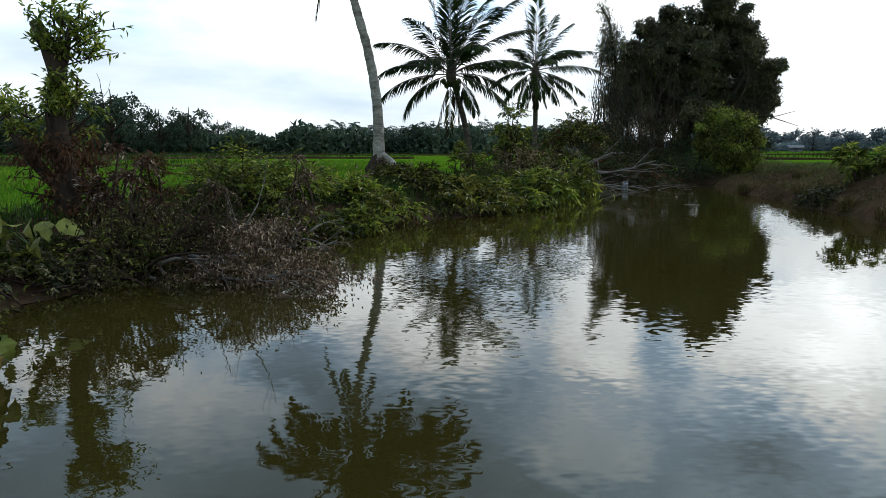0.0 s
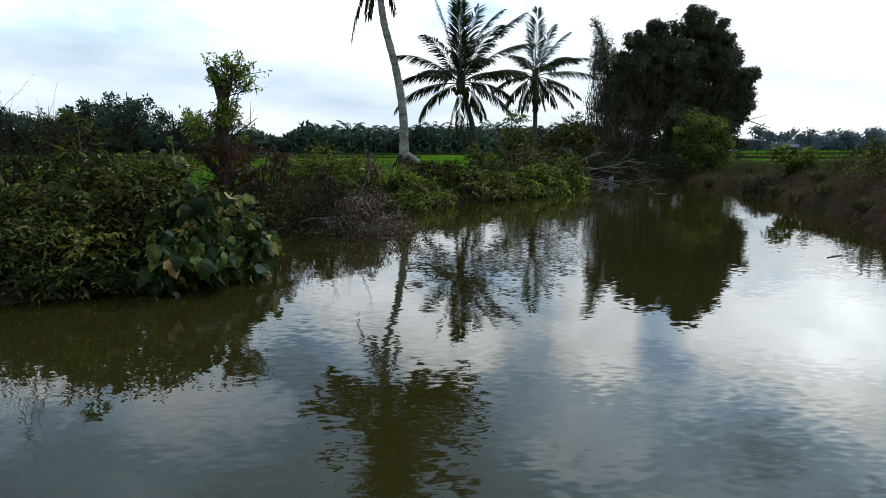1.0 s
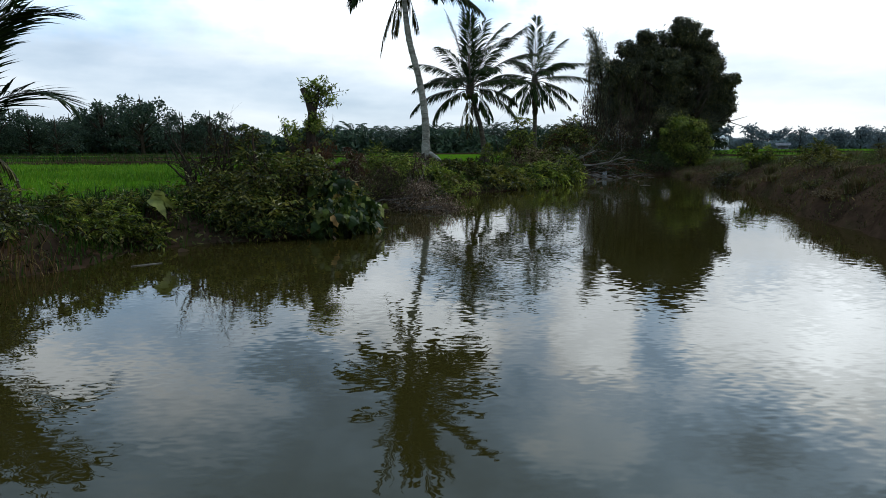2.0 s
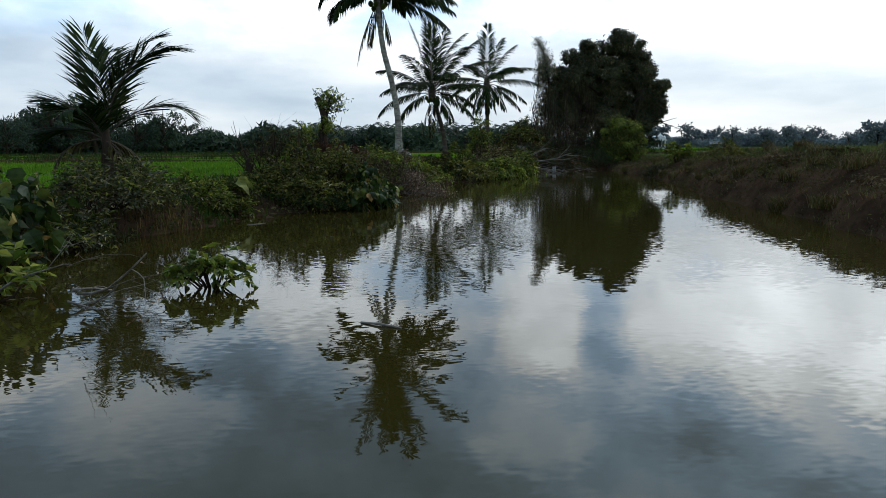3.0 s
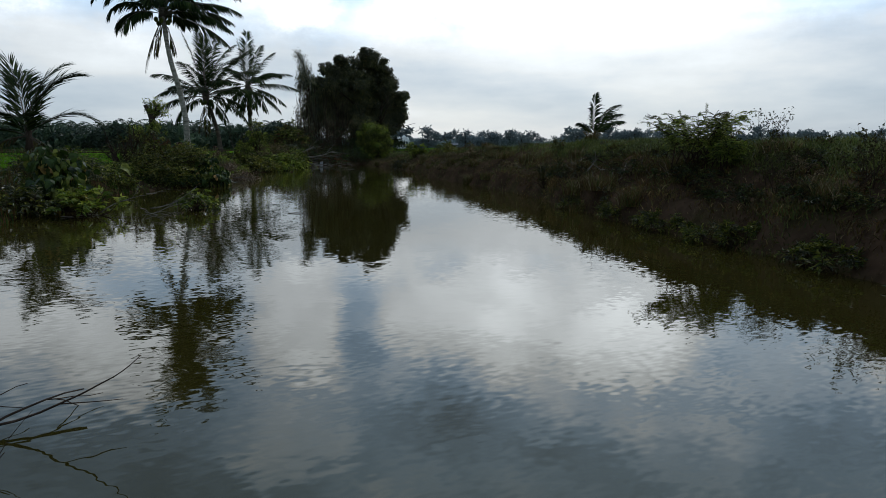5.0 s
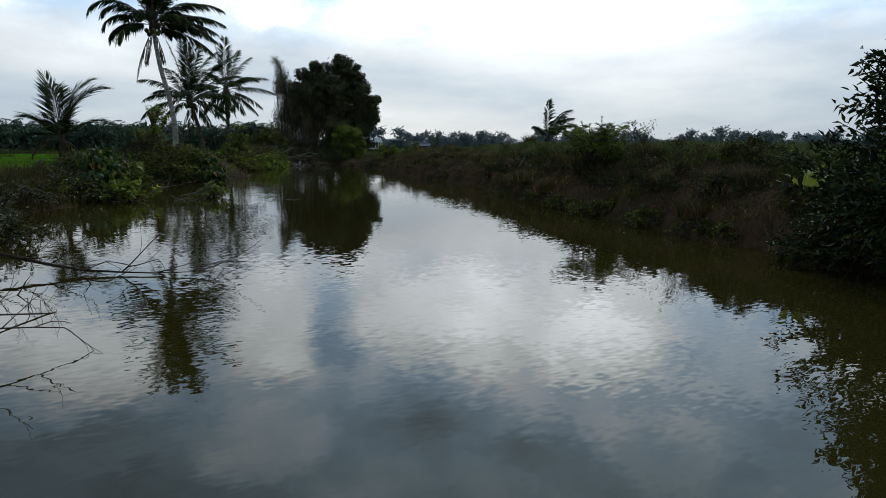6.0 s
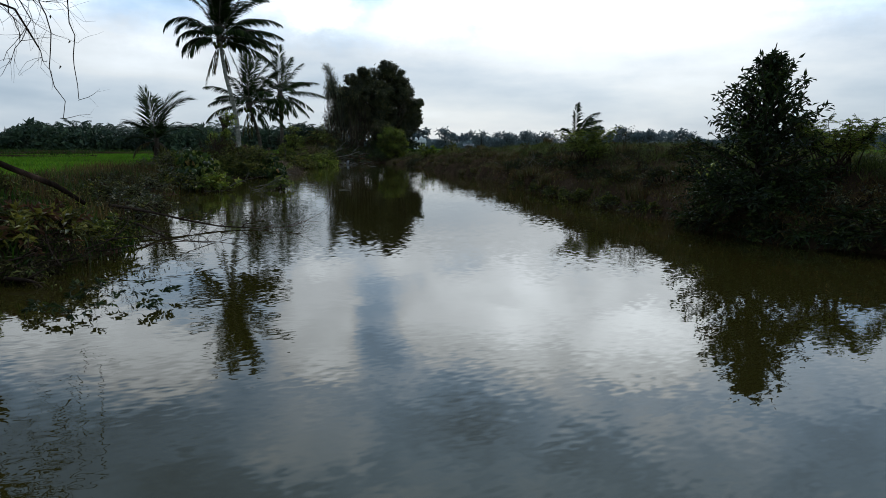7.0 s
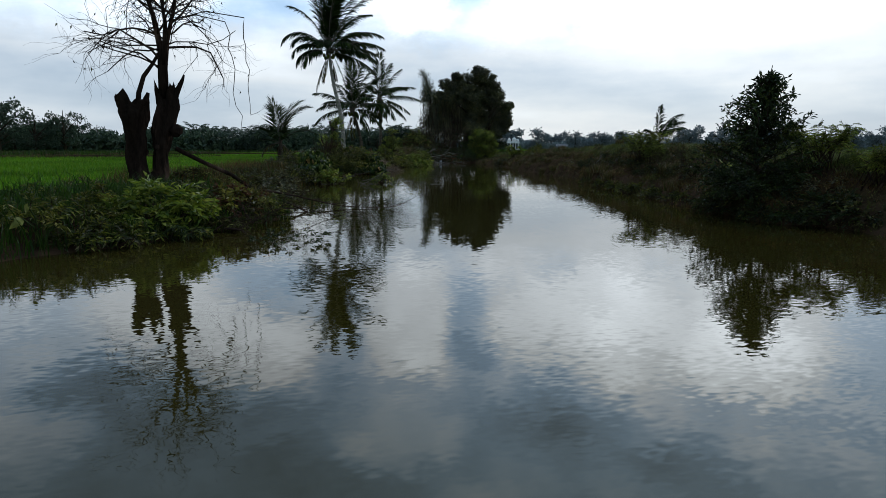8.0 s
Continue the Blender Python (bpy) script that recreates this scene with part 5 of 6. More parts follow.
def far_woods():
    rng = random.Random(4)
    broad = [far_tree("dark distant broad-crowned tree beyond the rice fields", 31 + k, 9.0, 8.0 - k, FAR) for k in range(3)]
    grey = [far_tree("distant tree on the far side of the fields, haze mixed into its grey-green leaf colour", 41 + k, 9.0, 9.0, HAZY, 20, 1100, 0.9) for k in range(2)]
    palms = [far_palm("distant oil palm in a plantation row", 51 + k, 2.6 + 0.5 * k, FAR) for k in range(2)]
    used = set()

    def put(kind, az, dist, scale):
        x, y = polar(az, dist)
        m = pose(x, y, height(x, y), 0, 0, rng.uniform(0, 360)) @ Matrix.Diagonal((scale, scale, scale, 1))
        if kind.name in used:
            c = copy_thing(kind, Matrix.Identity(4))
            c.matrix_basis = m
        else:
            used.add(kind.name)
            kind.matrix_basis = m

    # tall mixed trees
    az = -50.0
    while az < -23.5:
        lower = 0.62 if az < -41 else 1.0
        put(rng.choice(broad), az, rng.uniform(95, 105), rng.uniform(0.5, 1.0) * lower)
        put(rng.choice(broad), az + 0.8, rng.uniform(108, 122), rng.uniform(0.7, 1.0) * lower)
        if rng.random() < 0.35 and lower == 1.0:
            put(rng.choice(palms), az + 0.7, rng.uniform(90, 95), rng.uniform(1.4, 2.0))
        az += rng.uniform(1.2, 2.0)
    while az < -15:
        put(rng.choice(broad), az, rng.uniform(100, 120), rng.uniform(0.55, 0.8))
        az += rng.uniform(1.3, 2.1)
    while az < -8:
        put(rng.choice(broad), az, rng.uniform(125, 140), rng.uniform(0.3, 0.62))
        az += rng.uniform(1.2, 2.2)
    # a plantation of oil palms
    az = -9.5
    while az < 13:
        for row in range(2):
            put(rng.choice(palms), az + rng.uniform(-0.3, 0.3), 120 + row * 9 + rng.uniform(-2, 2), rng.uniform(0.85, 1.1))
        az += 1.05
    # trees past the right-hand fields, with haze put into their leaf colour
    az = 13.0
    while az < 75:
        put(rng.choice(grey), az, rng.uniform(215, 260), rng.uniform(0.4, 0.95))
        az += rng.uniform(0.6, 1.2)
    az = 80.0
    while az < 305:
        put(rng.choice(broad), az, rng.uniform(150, 200), rng.uniform(0.8, 1.3))
        az += rng.uniform(4, 6)
    # undergrowth that closes the gaps between the stems
    nrng = np.random.default_rng(77)
    # both stretches carry the haze in their leaf colour
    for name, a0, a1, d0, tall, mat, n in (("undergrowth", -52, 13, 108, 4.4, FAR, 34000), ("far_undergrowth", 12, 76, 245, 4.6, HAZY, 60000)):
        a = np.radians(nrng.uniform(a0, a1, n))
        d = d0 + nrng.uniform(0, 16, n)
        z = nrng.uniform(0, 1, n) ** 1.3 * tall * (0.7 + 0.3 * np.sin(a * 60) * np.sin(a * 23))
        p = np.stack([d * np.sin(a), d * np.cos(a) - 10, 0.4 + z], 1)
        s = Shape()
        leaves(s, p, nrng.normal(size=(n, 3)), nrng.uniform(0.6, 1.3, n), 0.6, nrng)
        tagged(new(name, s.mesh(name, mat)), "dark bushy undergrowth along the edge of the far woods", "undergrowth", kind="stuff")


# ---- the pond's end ----
big_tree()
dome_bush("dense rounded green bush standing by the water", (9.02, 21.2), (1.05, 1.0, 1.22), 61)
TALL_FRONDS = [(180, 52, 3.18, 110), (190, 30, 2.49, 95), (175, 14, 2.15, 80), (160, 70, 3.6, 60), (100, 84, 4.98, 20), (200, 80, 4.72, 25), (60, 80, 5.12, 35), (20, 66, 3.9, 60), (0, 48, 3.44, 75), (350, 28, 3.18, 60), (10, 10, 3.1, 50),
               (345, -8, 2.92, 45), (30, 40, 3.01, 70), (330, 50, 3.01, 80), (300, 30, 2.58, 80), (250, 35, 2.58, 85), (215, 5, 2.41, 70), (120, 40, 2.75, 70), (70, 25, 2.75, 70), (270, 75, 4.58, 60), (140, 76, 4.85, 40), (40, 74, 4.98, 50), (350, 72, 4.98, 55), (310, 62, 3.6, 70), (5, 20, 3.1, 55), (195, 45, 2.67, 100), (90, 60, 3.5, 60), (290, 85, 4.72, 25), (20, 88, 4.98, 30), (335, 12, 2.84, 60), (0, 84, 4.87, 22), (180, 82, 4.64, 15), (45, 86, 4.99, 15), (30, 87, 4.9, 12), (200, 86, 4.8, 12), (110, 85, 4.9, 16)]
WIDE_FRONDS = [(180, 42, 3.1, 50), (188, 22, 2.7, 55), (185, 2, 3.0, 55), (200, -15, 2.5, 55), (172, 76, 3.5, 15), (120, 84, 3.5, 14), (250, 86, 3.4, 12), (60, 82, 3.3, 25), (10, 78, 3.3, 40), (350, 60, 3.7, 28), (8, 48, 3.5, 48), (345, 25, 3.0, 50),
               (20, 8, 2.7, 55), (335, -10, 2.6, 55), (300, -20, 2.3, 50), (290, 40, 2.8, 70), (250, 30, 2.6, 70), (90, 45, 2.9, 60), (140, 35, 2.7, 60), (40, 30, 2.7, 55), (225, 55, 2.9, 50), (320, 65, 3.0, 45)]
SLIM_FRONDS = [(0, 38, 3.9, 50), (355, 14, 4.0, 40), (10, -8, 3.6, 40), (340, -25, 3.2, 35), (90, 88, 4.2, 8), (165, 80, 3.6, 8), (45, 74, 3.7, 20), (15, 64, 3.7, 30), (5, 50, 3.2, 75), (180, 22, 3.0, 45), (190, 0, 2.9, 45), (205, -25, 3.0, 40),
               (235, -35, 2.9, 35), (270, -20, 2.8, 50), (300, -30, 2.9, 40), (280, 30, 3.0, 70), (130, 50, 3.2, 50), (60, 40, 3.2, 60), (230, 45, 2.8, 60), (320, 45, 3.0, 60)]
coconut_palm("tall leaning coconut palm with a pale ringed trunk", [(-1.6, 16.6, height(-1.6, 16.6)), (-1.60, 16.5, 2.0), (-1.78, 16.4, 3.3), (-2.10, 16.2, 4.6), (-2.25, 16.4, 5.8), (-2.28, 16.8, 6.65)], 0.128, TALL_FRONDS, 0.85, 71, [(185, -62, 2.4, 20), (150, -70, 1.6, 10), (20, -66, 1.5, 15)], wind=0.18, pairs=84, wide=0.06)
coconut_palm("coconut palm with a short trunk coloured as in shade and wide dark fronds", [(1.0, 25.0, height(1, 25.0)), (0.85, 24.9, 1.8), (0.3, 24.8, 3.75)], 0.14, WIDE_FRONDS, 0.80, 72, [(190, -70, 1.9, 10), (350, -75, 1.8, 10), (260, -72, 2.0, 10)], SHADE_AND_RIB_BARK, pairs=84, wide=0.048)
coconut_palm("coconut palm with a slim trunk among shrubs", [(5.75, 42.0, height(6, 42)), (5.75, 42, 4.0), (5.70, 42, 5.85)], 0.17, SLIM_FRONDS, 0.95, 73, [(200, -70, 2.2, 10), (340, -66, 2.2, 10), (270, -75, 2.2, 10)], SHADE_AND_RIB_BARK, pairs=80, wide=0.062)
bush("tall_shrub", "upright green shrub between the palms and the pond", (2.0, 19.6), (1.25, 1.1, 2.0), (0.14, 0.05), 2400, FRESH, 26, 62, extra=(GREEN, 0.5), droop=0.8)
bush("thick_shrub", "thick rounded dark green shrub at the pond's end", (4.7, 24.0), (2.3, 2.0, 2.2), (0.13, 0.05), 6500, GREEN, 46, 63, extra=(RUST, 0.18), droop=0.7)
bush("bank_shrub", "low spreading shrub with drooping leaves over the water", (0.35, 11.1), (1.9, 1.6, 0.72), (0.15, 0.048), 3600, GREEN, 36, 64, extra=(OLIVE, 0.6), over_water=True, droop=0.9)
bush("bank_shrub", "spreading green shrub with drooping leaves over the water", (1.55, 12.5), (1.9, 1.8, 0.85), (0.15, 0.048), 4000, GREEN, 36, 65, extra=(FRESH, 0.6), over_water=True, droop=0.9)
bush("straw_shrub", "withered straw-brown shrub on top of the bank", (1.6, 13.9), (2.2, 1.2, 0.95), (0.10, 0.02), 3000, SCRUB, 30, 144, extra=(STRAW, 0.5), droop=0.2)
bush("fern_shrub", "upright feathery green shrub on the bank", (0.55, 14.5), (0.8, 0.7, 0.85), (0.12, 0.03), 1400, GREEN, 18, 145, extra=(FRESH, 0.3), droop=0.6)
bush("bank_shrub", "tall leafy green shrub with long drooping leaves", (2.55, 15.2), (1.9, 2.2, 1.25), (0.19, 0.045), 2800, GREEN, 34, 66, extra=(FRESH, 0.5), over_water=True, droop=1.1)
bush("bank_shrub", "dark green shrub at the pond's far corner", (3.4, 18.2), (1.5, 1.6, 1.3), (0.16, 0.04), 2200, DARK, 26, 146, extra=(GREEN, 0.4), over_water=True, droop=1.0)
bush("yellow_shrub", "yellow-green shrub at the water's edge", (-0.88, 9.35), (1.3, 0.95, 0.68), (0.09, 0.032), 3400, OLIVE, 34, 67, extra=(FRESH, 0.5), over_water=True, droop=0.8)
bush("bank_shrub", "low leafy shrub on the bank below the leaning palm", (-0.45, 11.3), (1.5, 1.4, 0.5), (0.13, 0.04), 2200, GREEN, 26, 149, extra=(SCRUB, 0.3), droop=0.8)
bush("bank_shrub", "mixed brown and green shrub on the bank", (-0.9, 14.0), (1.5, 1.4, 0.38), (0.13, 0.04), 1800, GREEN, 22, 150, extra=(SCRUB, 0.45), droop=0.7)
bush("bank_shrub", "low green shrub at the water's edge", (-1.75, 7.6), (1.2, 1.0, 0.55), (0.10, 0.034), 2200, GREEN, 24, 151, extra=(FRESH, 0.3), over_water=True, droop=0.8)
bush("understory_bush", "dark dense undergrowth below the big tree", (9.0, 27.5), (3.0, 2.0, 2.0), (0.13, 0.05), 5200, GLOSSY, 24, 68)
bush("understory_bush", "dark dense undergrowth below the big tree", (11.8, 27.5), (3.4, 2.0, 1.9), (0.13, 0.05), 5200, GLOSSY, 24, 69)
bush("understory_bush", "brown-green tangle of creepers at the pond's end", (6.9, 25.2), (2.4, 2.0, 2.0), (0.11, 0.04), 4200, GLOSSY, 22, 70, extra=(RUST, 0.3))
bush("understory_bush", "low brown undergrowth on the far shore", (6.2, 20.6), (2.6, 1.5, 0.7), (0.1, 0.035), 3000, SCRUB, 18, 74, extra=(GLOSSY, 0.4))
bush("understory_bush", "dark undergrowth behind the fallen branches", (4.3, 20.2), (2.4, 1.8, 1.1), (0.1, 0.035), 3600, GLOSSY, 20, 75, extra=(RUST, 0.2))
bush("understory_bush", "dark low undergrowth at the water's end", (5.5, 18.9), (2.6, 1.2, 0.75), (0.1, 0.035), 3600, GLOSSY, 22, 76, extra=(RUST, 0.3), over_water=True)
bush("understory_bush", "dark low undergrowth beside the round bush", (7.2, 20.2), (1.6, 1.6, 1.2), (0.1, 0.035), 2600, GLOSSY, 18, 77)
brush_pile("grey fallen branches lying across the pond's end", (4.4, 17.3), (3.6, 1.2, 1.0), 0, 81, way=(0.9, -0.3, 0.22), limbs=14, name="fallen_branches", thick=(0.014, 0.034))
brush_pile("dry brown thicket of dead stems under the big tree", (8.0, 25.0), (3.0, 1.8, 2.2), 2600, 82, twig=BROWN_TWIG, way=(0, 0, 1.0), limbs=34, name="dead_thicket")

def bright_patch_sheet(place, wide, high, seed):
    """A crumpled pale sheet added for a bright patch among branches, its foot in the water."""
    rng = np.random.default_rng(seed)
    ob = thing("plastic_sheet", "crumpled pale sheet standing in for a bright patch among fallen branches", "litter", place)
    cols, rows = 9, 13
    s = Shape()
    u, v = np.meshgrid(np.linspace(-0.5, 0.5, cols), np.linspace(0, 1, rows))
    x = u * wide * (1.0 - 0.25 * v) + 0.03 * v
    y = 0.05 * np.sin(u * 14 + v * 3) + 0.03 * np.sin(v * 17) + rng.normal(size=u.shape) * 0.008
    z = v * (high + 0.3 * u * wide) + 0.02 * np.sin(u * 11)
    a = np.arange(cols - 1)
    q = np.concatenate([np.stack([i * cols + a, i * cols + a + 1, (i + 1) * cols + a + 1, (i + 1) * cols + a], 1) for i in range(rows - 1)])
    top = np.stack([x, y, z], -1).reshape(-1, 3)
    s.add(np.concatenate([top, top + np.array([0, 0.006, 0])]), np.concatenate([q, q[:, ::-1] + rows * cols]))
    part("sheet", s, PALE_PATCH, ob, smooth=True)


# stands in for the bright gap behind the fallen branches
bright_patch_sheet((4.75, 17.35, -0.03), 0.17, 0.27, 140)

# ---- the left bank ----
stump_tree()
brush_pile("heap of dead branches with grey-brown dry leaves over the water", (-2.65, 5.7), (1.7, 1.2, 0.6), 4600, 83, SCRUB, BROWN_TWIG, limbs=40)
bush("trailing_creeper", "green creeper growing through the dead branches", (-2.9, 5.45), (1.5, 1.0, 0.55), (0.08, 0.03), 1700, GREEN, 16, 137, extra=(WITHERED, 0.35), over_water=True)
bush("withered_shrub", "dead shrub hung with dry grey-brown leaves", (-2.72, 5.75), (0.75, 0.5, 1.15), (0.06, 0.018), 2000, WITHERED, 16, 160, extra=(RUST, 0.4), droop=1.4, over_water=True)
bush("withered_shrub", "low dead shrub hung with pale dry leaves", (-2.2, 6.2), (0.7, 0.5, 0.92), (0.055, 0.018), 1500, WITHERED, 14, 161, extra=(SCRUB, 0.4), droop=1.4, over_water=True)
bush("withered_shrub", "spray of pale pinkish dry leaves on the bank", (-1.62, 7.4), (0.5, 0.4, 1.0), (0.07, 0.02), 620, WITHERED, 9, 162, droop=1.3, over_water=True)
bush("withered_stub", "dead stub hung with dry brown leaves", (-3.0, 5.9), (0.4, 0.4, 0.95), (0.055, 0.018), 1300, RUST, 10, 138, extra=(WITHERED, 0.5))
brush_pile("tip of a fallen dead bough with dry leaves on the water", (-1.75, 5.5), (1.3, 0.9, 0.45), 8200, 122, limbs=26)
brush_pile("twisted dark roots and branches at the water's edge", (-2.9, 4.85), (1.3, 0.6, 0.3), 500, 123, SCRUB, BROWN_TWIG, limbs=14, thick=(0.008, 0.022), name="dead_roots")
bush("bank_skirt", "dark low growth trailing into the water by the lopped tree", (-3.2, 4.95), (1.2, 0.8, 0.42), (0.08, 0.03), 1900, DARK, 22, 153, extra=(GREEN, 0.3), over_water=True)
taro((-3.1, 5.0), 154, 7, 0.24)
taro((-3.35, 4.7), 155, 5, 0.22)
brush_pile("spray of pale bare twigs on the bank", (-1.5, 7.0), (1.0, 0.5, 0.4), 0, 124, way=(1, 0, 0.25), limbs=8, name="bare_twigs")
bush("leafy_shrub", "green shrub with some rust-brown leaves on the bank", (-2.35, 8.2), (1.6, 1.3, 0.9), (0.075, 0.028), 5600, GREEN, 26, 84, extra=(FRESH, 0.5), tiers=True)
bush("leafy_shrub", "spreading green shrub near the leaning palm", (-1.7, 9.4), (1.3, 1.1, 0.6), (0.10, 0.038), 2200, FRESH, 14, 85, extra=(WITHERED, 0.1))
bush("brown_shrub", "withered brown shrub with a few green leaves", (-2.75, 6.4), (0.5, 0.45, 0.85), (0.06, 0.02), 1800, RUST, 12, 86, extra=(GREEN, 0.3))
bush("bank_skirt", "low leafy growth at the water's edge", (-1.15, 8.35), (1.0, 1.0, 0.36), (0.09, 0.03), 1800, GREEN, 20, 165, extra=(FRESH, 0.4), over_water=True, droop=0.8)
bush("spreading_bush", "large spreading dark bush with small olive leaves over the water", (-3.35, 2.4), (2.5, 1.7, 1.26), (0.08, 0.032), 13500, GREEN, 84, 87, extra=(OLIVE, 0.3), over_water=True, droop=0.7)
bush("broad_leaved_bush", "bush with large soft drooping leaves over the water", (-2.42, 2.4), (0.85, 2.0, 0.78), (0.135, 0.12), 1700, BROAD, 60, 88, shape_fn=broad_leaves, over_water=True)
# near-black leaf colour supplies the shade beneath the overhanging bush
bush("bank_skirt", "low leafy growth trailing into the water, coloured dark for the shade under the bush", (-3.4, 1.85), (2.4, 0.9, 0.45), (0.07, 0.026), 4200, GLOSSY, 26, 125, extra=(GREEN, 0.3), over_water=True, tiers=True)
bush("bank_skirt", "low green weeds trailing into the water", (-4.9, 0.75), (1.6, 0.9, 0.4), (0.08, 0.03), 2800, GREEN, 20, 126, extra=(FRESH, 0.3), over_water=True)
bush("bank_skirt", "low brown-green weeds trailing into the water", (-5.5, -2.2), (1.0, 2.4, 0.5), (0.075, 0.026), 3800, GREEN, 24, 127, extra=(DARK, 0.45), over_water=True)
bush("bank_skirt", "low weeds trailing into the water", (-8.75, -16.3), (1.1, 0.7, 0.3), (0.07, 0.022), 2200, GREEN, 24, 128, extra=(DARK, 0.3), over_water=True)
bush("bank_skirt", "low weeds trailing into the water", (-6.8, -9.6), (1.0, 3.2, 0.45), (0.08, 0.028), 3800, DARK, 26, 129, extra=(SCRUB, 0.3), over_water=True)
bush("drooping_sapling", "slim sapling with long drooping green leaves", (-3.62, 2.75), (0.55, 0.5, 1.15), (0.13, 0.03), 620, GREEN, 14, 89, droop=1.3)
bush("leafy_shoot", "tall shoot with broad yellowing leaves above the bush", (-2.85, 2.65), (0.5, 0.45, 1.12), (0.13, 0.11), 110, OLIVE, 10, 142, shape_fn=broad_leaves, over_water=True)
stub = thing("dead_stump", "short weathered grey stump with broken twigs", "stump", (-4.55, 2.75, height(-4.55, 2.75)))
stub_shape, stub_rng = Shape(), np.random.default_rng(121)
tube(stub_shape, [(0, 0, -0.1), (0.02, 0, 0.3), (-0.02, 0, 0.42), (0.0, 0, 0.52)], [0.07, 0.055, 0.05, 0.03], 9, 0.25, stub_rng)
for k in range(5):
    stub_twig = Shape()
    grow(stub_twig, stub_rng, (0, 0, 0.25 + 0.06 * k), stub_rng.normal(size=3) * 0.6 + np.array([-0.2, 0, 0.6]), 0.45, 0.018, 1, 0.6, 2)
    part("twig", stub_twig, BARK, stub, smooth=True)
part("trunk", stub_shape, BARK, stub, smooth=True)
bare_shrub("leafless dark shrub with crooked limbs behind the bushes", (-4.35, 2.95), 1.4, 90, 8, thick=0.014, depth=2)
bush("brown_shrub", "tall sparse shrub with small dull brown-green leaves", (-4.15, 3.05), (1.4, 0.8, 1.36), (0.055, 0.02), 3400, SCRUB, 30, 164, extra=(GREEN, 0.35), droop=0.6)
bare_shrub("thin leafless stems behind the bushes", (-4.4, 2.75), 1.1, 143, 9, thick=0.010, depth=1)
bush("grassy_weeds", "fresh green weeds along the bank", (-4.7, 1.4), (1.2, 1.0, 0.45), (0.07, 0.02), 2400, GREEN, 16, 91, extra=(FRESH, 0.4))
taro((-4.6, 1.25), 92)
young_palm("young coconut palm with one tall spiky frond on the bank", (-6.1, 0.5), [(15, 82, 1.85, 80), (150, 86, 1.50, 14), (20, 86, 1.75, 60), (95, 80, 1.6, 50), (0, 50, 1.40, 85), (185, 30, 0.75, 60), (262, 52, 1.1, 85), (200, 62, 0.9, 60), (350, 80, 1.7, 70)], seed=93, dead=6, leaflet=0.66, wide=0.030, pairs=62)
bush("grassy_weeds", "mixed green weeds and shrubs under the young palm", (-5.7, -0.9), (2.1, 2.4, 0.75), (0.075, 0.025), 7500, GREEN, 34, 94, extra=(DARK, 0.5))
bush("grassy_weeds", "low weeds at the water's edge", (-4.9, 0.4), (1.4, 1.2, 0.5), (0.075, 0.026), 3200, GREEN, 18, 95, extra=(FRESH, 0.3))
bush("broad_leaved_bush", "bush with large dark green leaves on the bank", (-5.3, -3.75), (1.05, 1.0, 1.08), (0.15, 0.125), 620, BROAD, 26, 96, shape_fn=broad_leaves)
bush("leafy_branch", "fallen branch with fresh green leaves lying in the water", (-4.95, -4.75), (1.0, 0.6, 0.5), (0.11, 0.05), 760, FRESH, 16, 97, extra=(OLIVE, 0.25), tiers=True, droop=0.4, over_water=True)
bush("leafy_branch", "clump of green leaves rising from the water", (-3.42, -4.45), (0.6, 0.5, 0.34), (0.085, 0.04), 700, GREEN, 18, 98, extra=(FRESH, 0.5), droop=0.9, over_water=True)
brush_pile("bare sticks floating between the leafy clumps", (-4.5, -4.85), (1.9, 0.4, 0.3), 60, 99, twig=TWIG, thick=(0.007, 0.012), way=(1, 0.05, 0.16), limbs=6, name="floating_branches")
bush("grassy_weeds", "dark leafy weeds leaning over the water", (-6.1, -4.7), (1.3, 1.3, 0.6), (0.10, 0.038), 2600, GREEN, 20, 139, extra=(DARK, 0.5), over_water=True)
bush("grassy_weeds", "dark brown-green shrubby weeds along the bank", (-6.9, -6.6), (1.6, 2.0, 0.5), (0.07, 0.022), 2600, DARK, 18, 100, extra=(SCRUB, 0.4))

# ---- the point with the charred stumps ----
charred_stumps()
bush("leafy_shrub", "fresh green shrub below the charred stumps", (-8.3, -15.45), (1.25, 0.9, 0.58), (0.12, 0.046), 2300, FRESH, 22, 101, sink=0.06, tiers=True)
bush("leafy_shrub", "shrub with yellowing leaves at the water's edge", (-7.6, -14.35), (1.0, 1.0, 0.46), (0.10, 0.04), 1900, OLIVE, 20, 102, extra=(RUST, 0.35))
bush("leafy_shrub", "dark green shrub at the tip of the bank", (-7.05, -13.75), (0.8, 0.9, 0.42), (0.08, 0.03), 1700, GREEN, 14, 103, over_water=True)
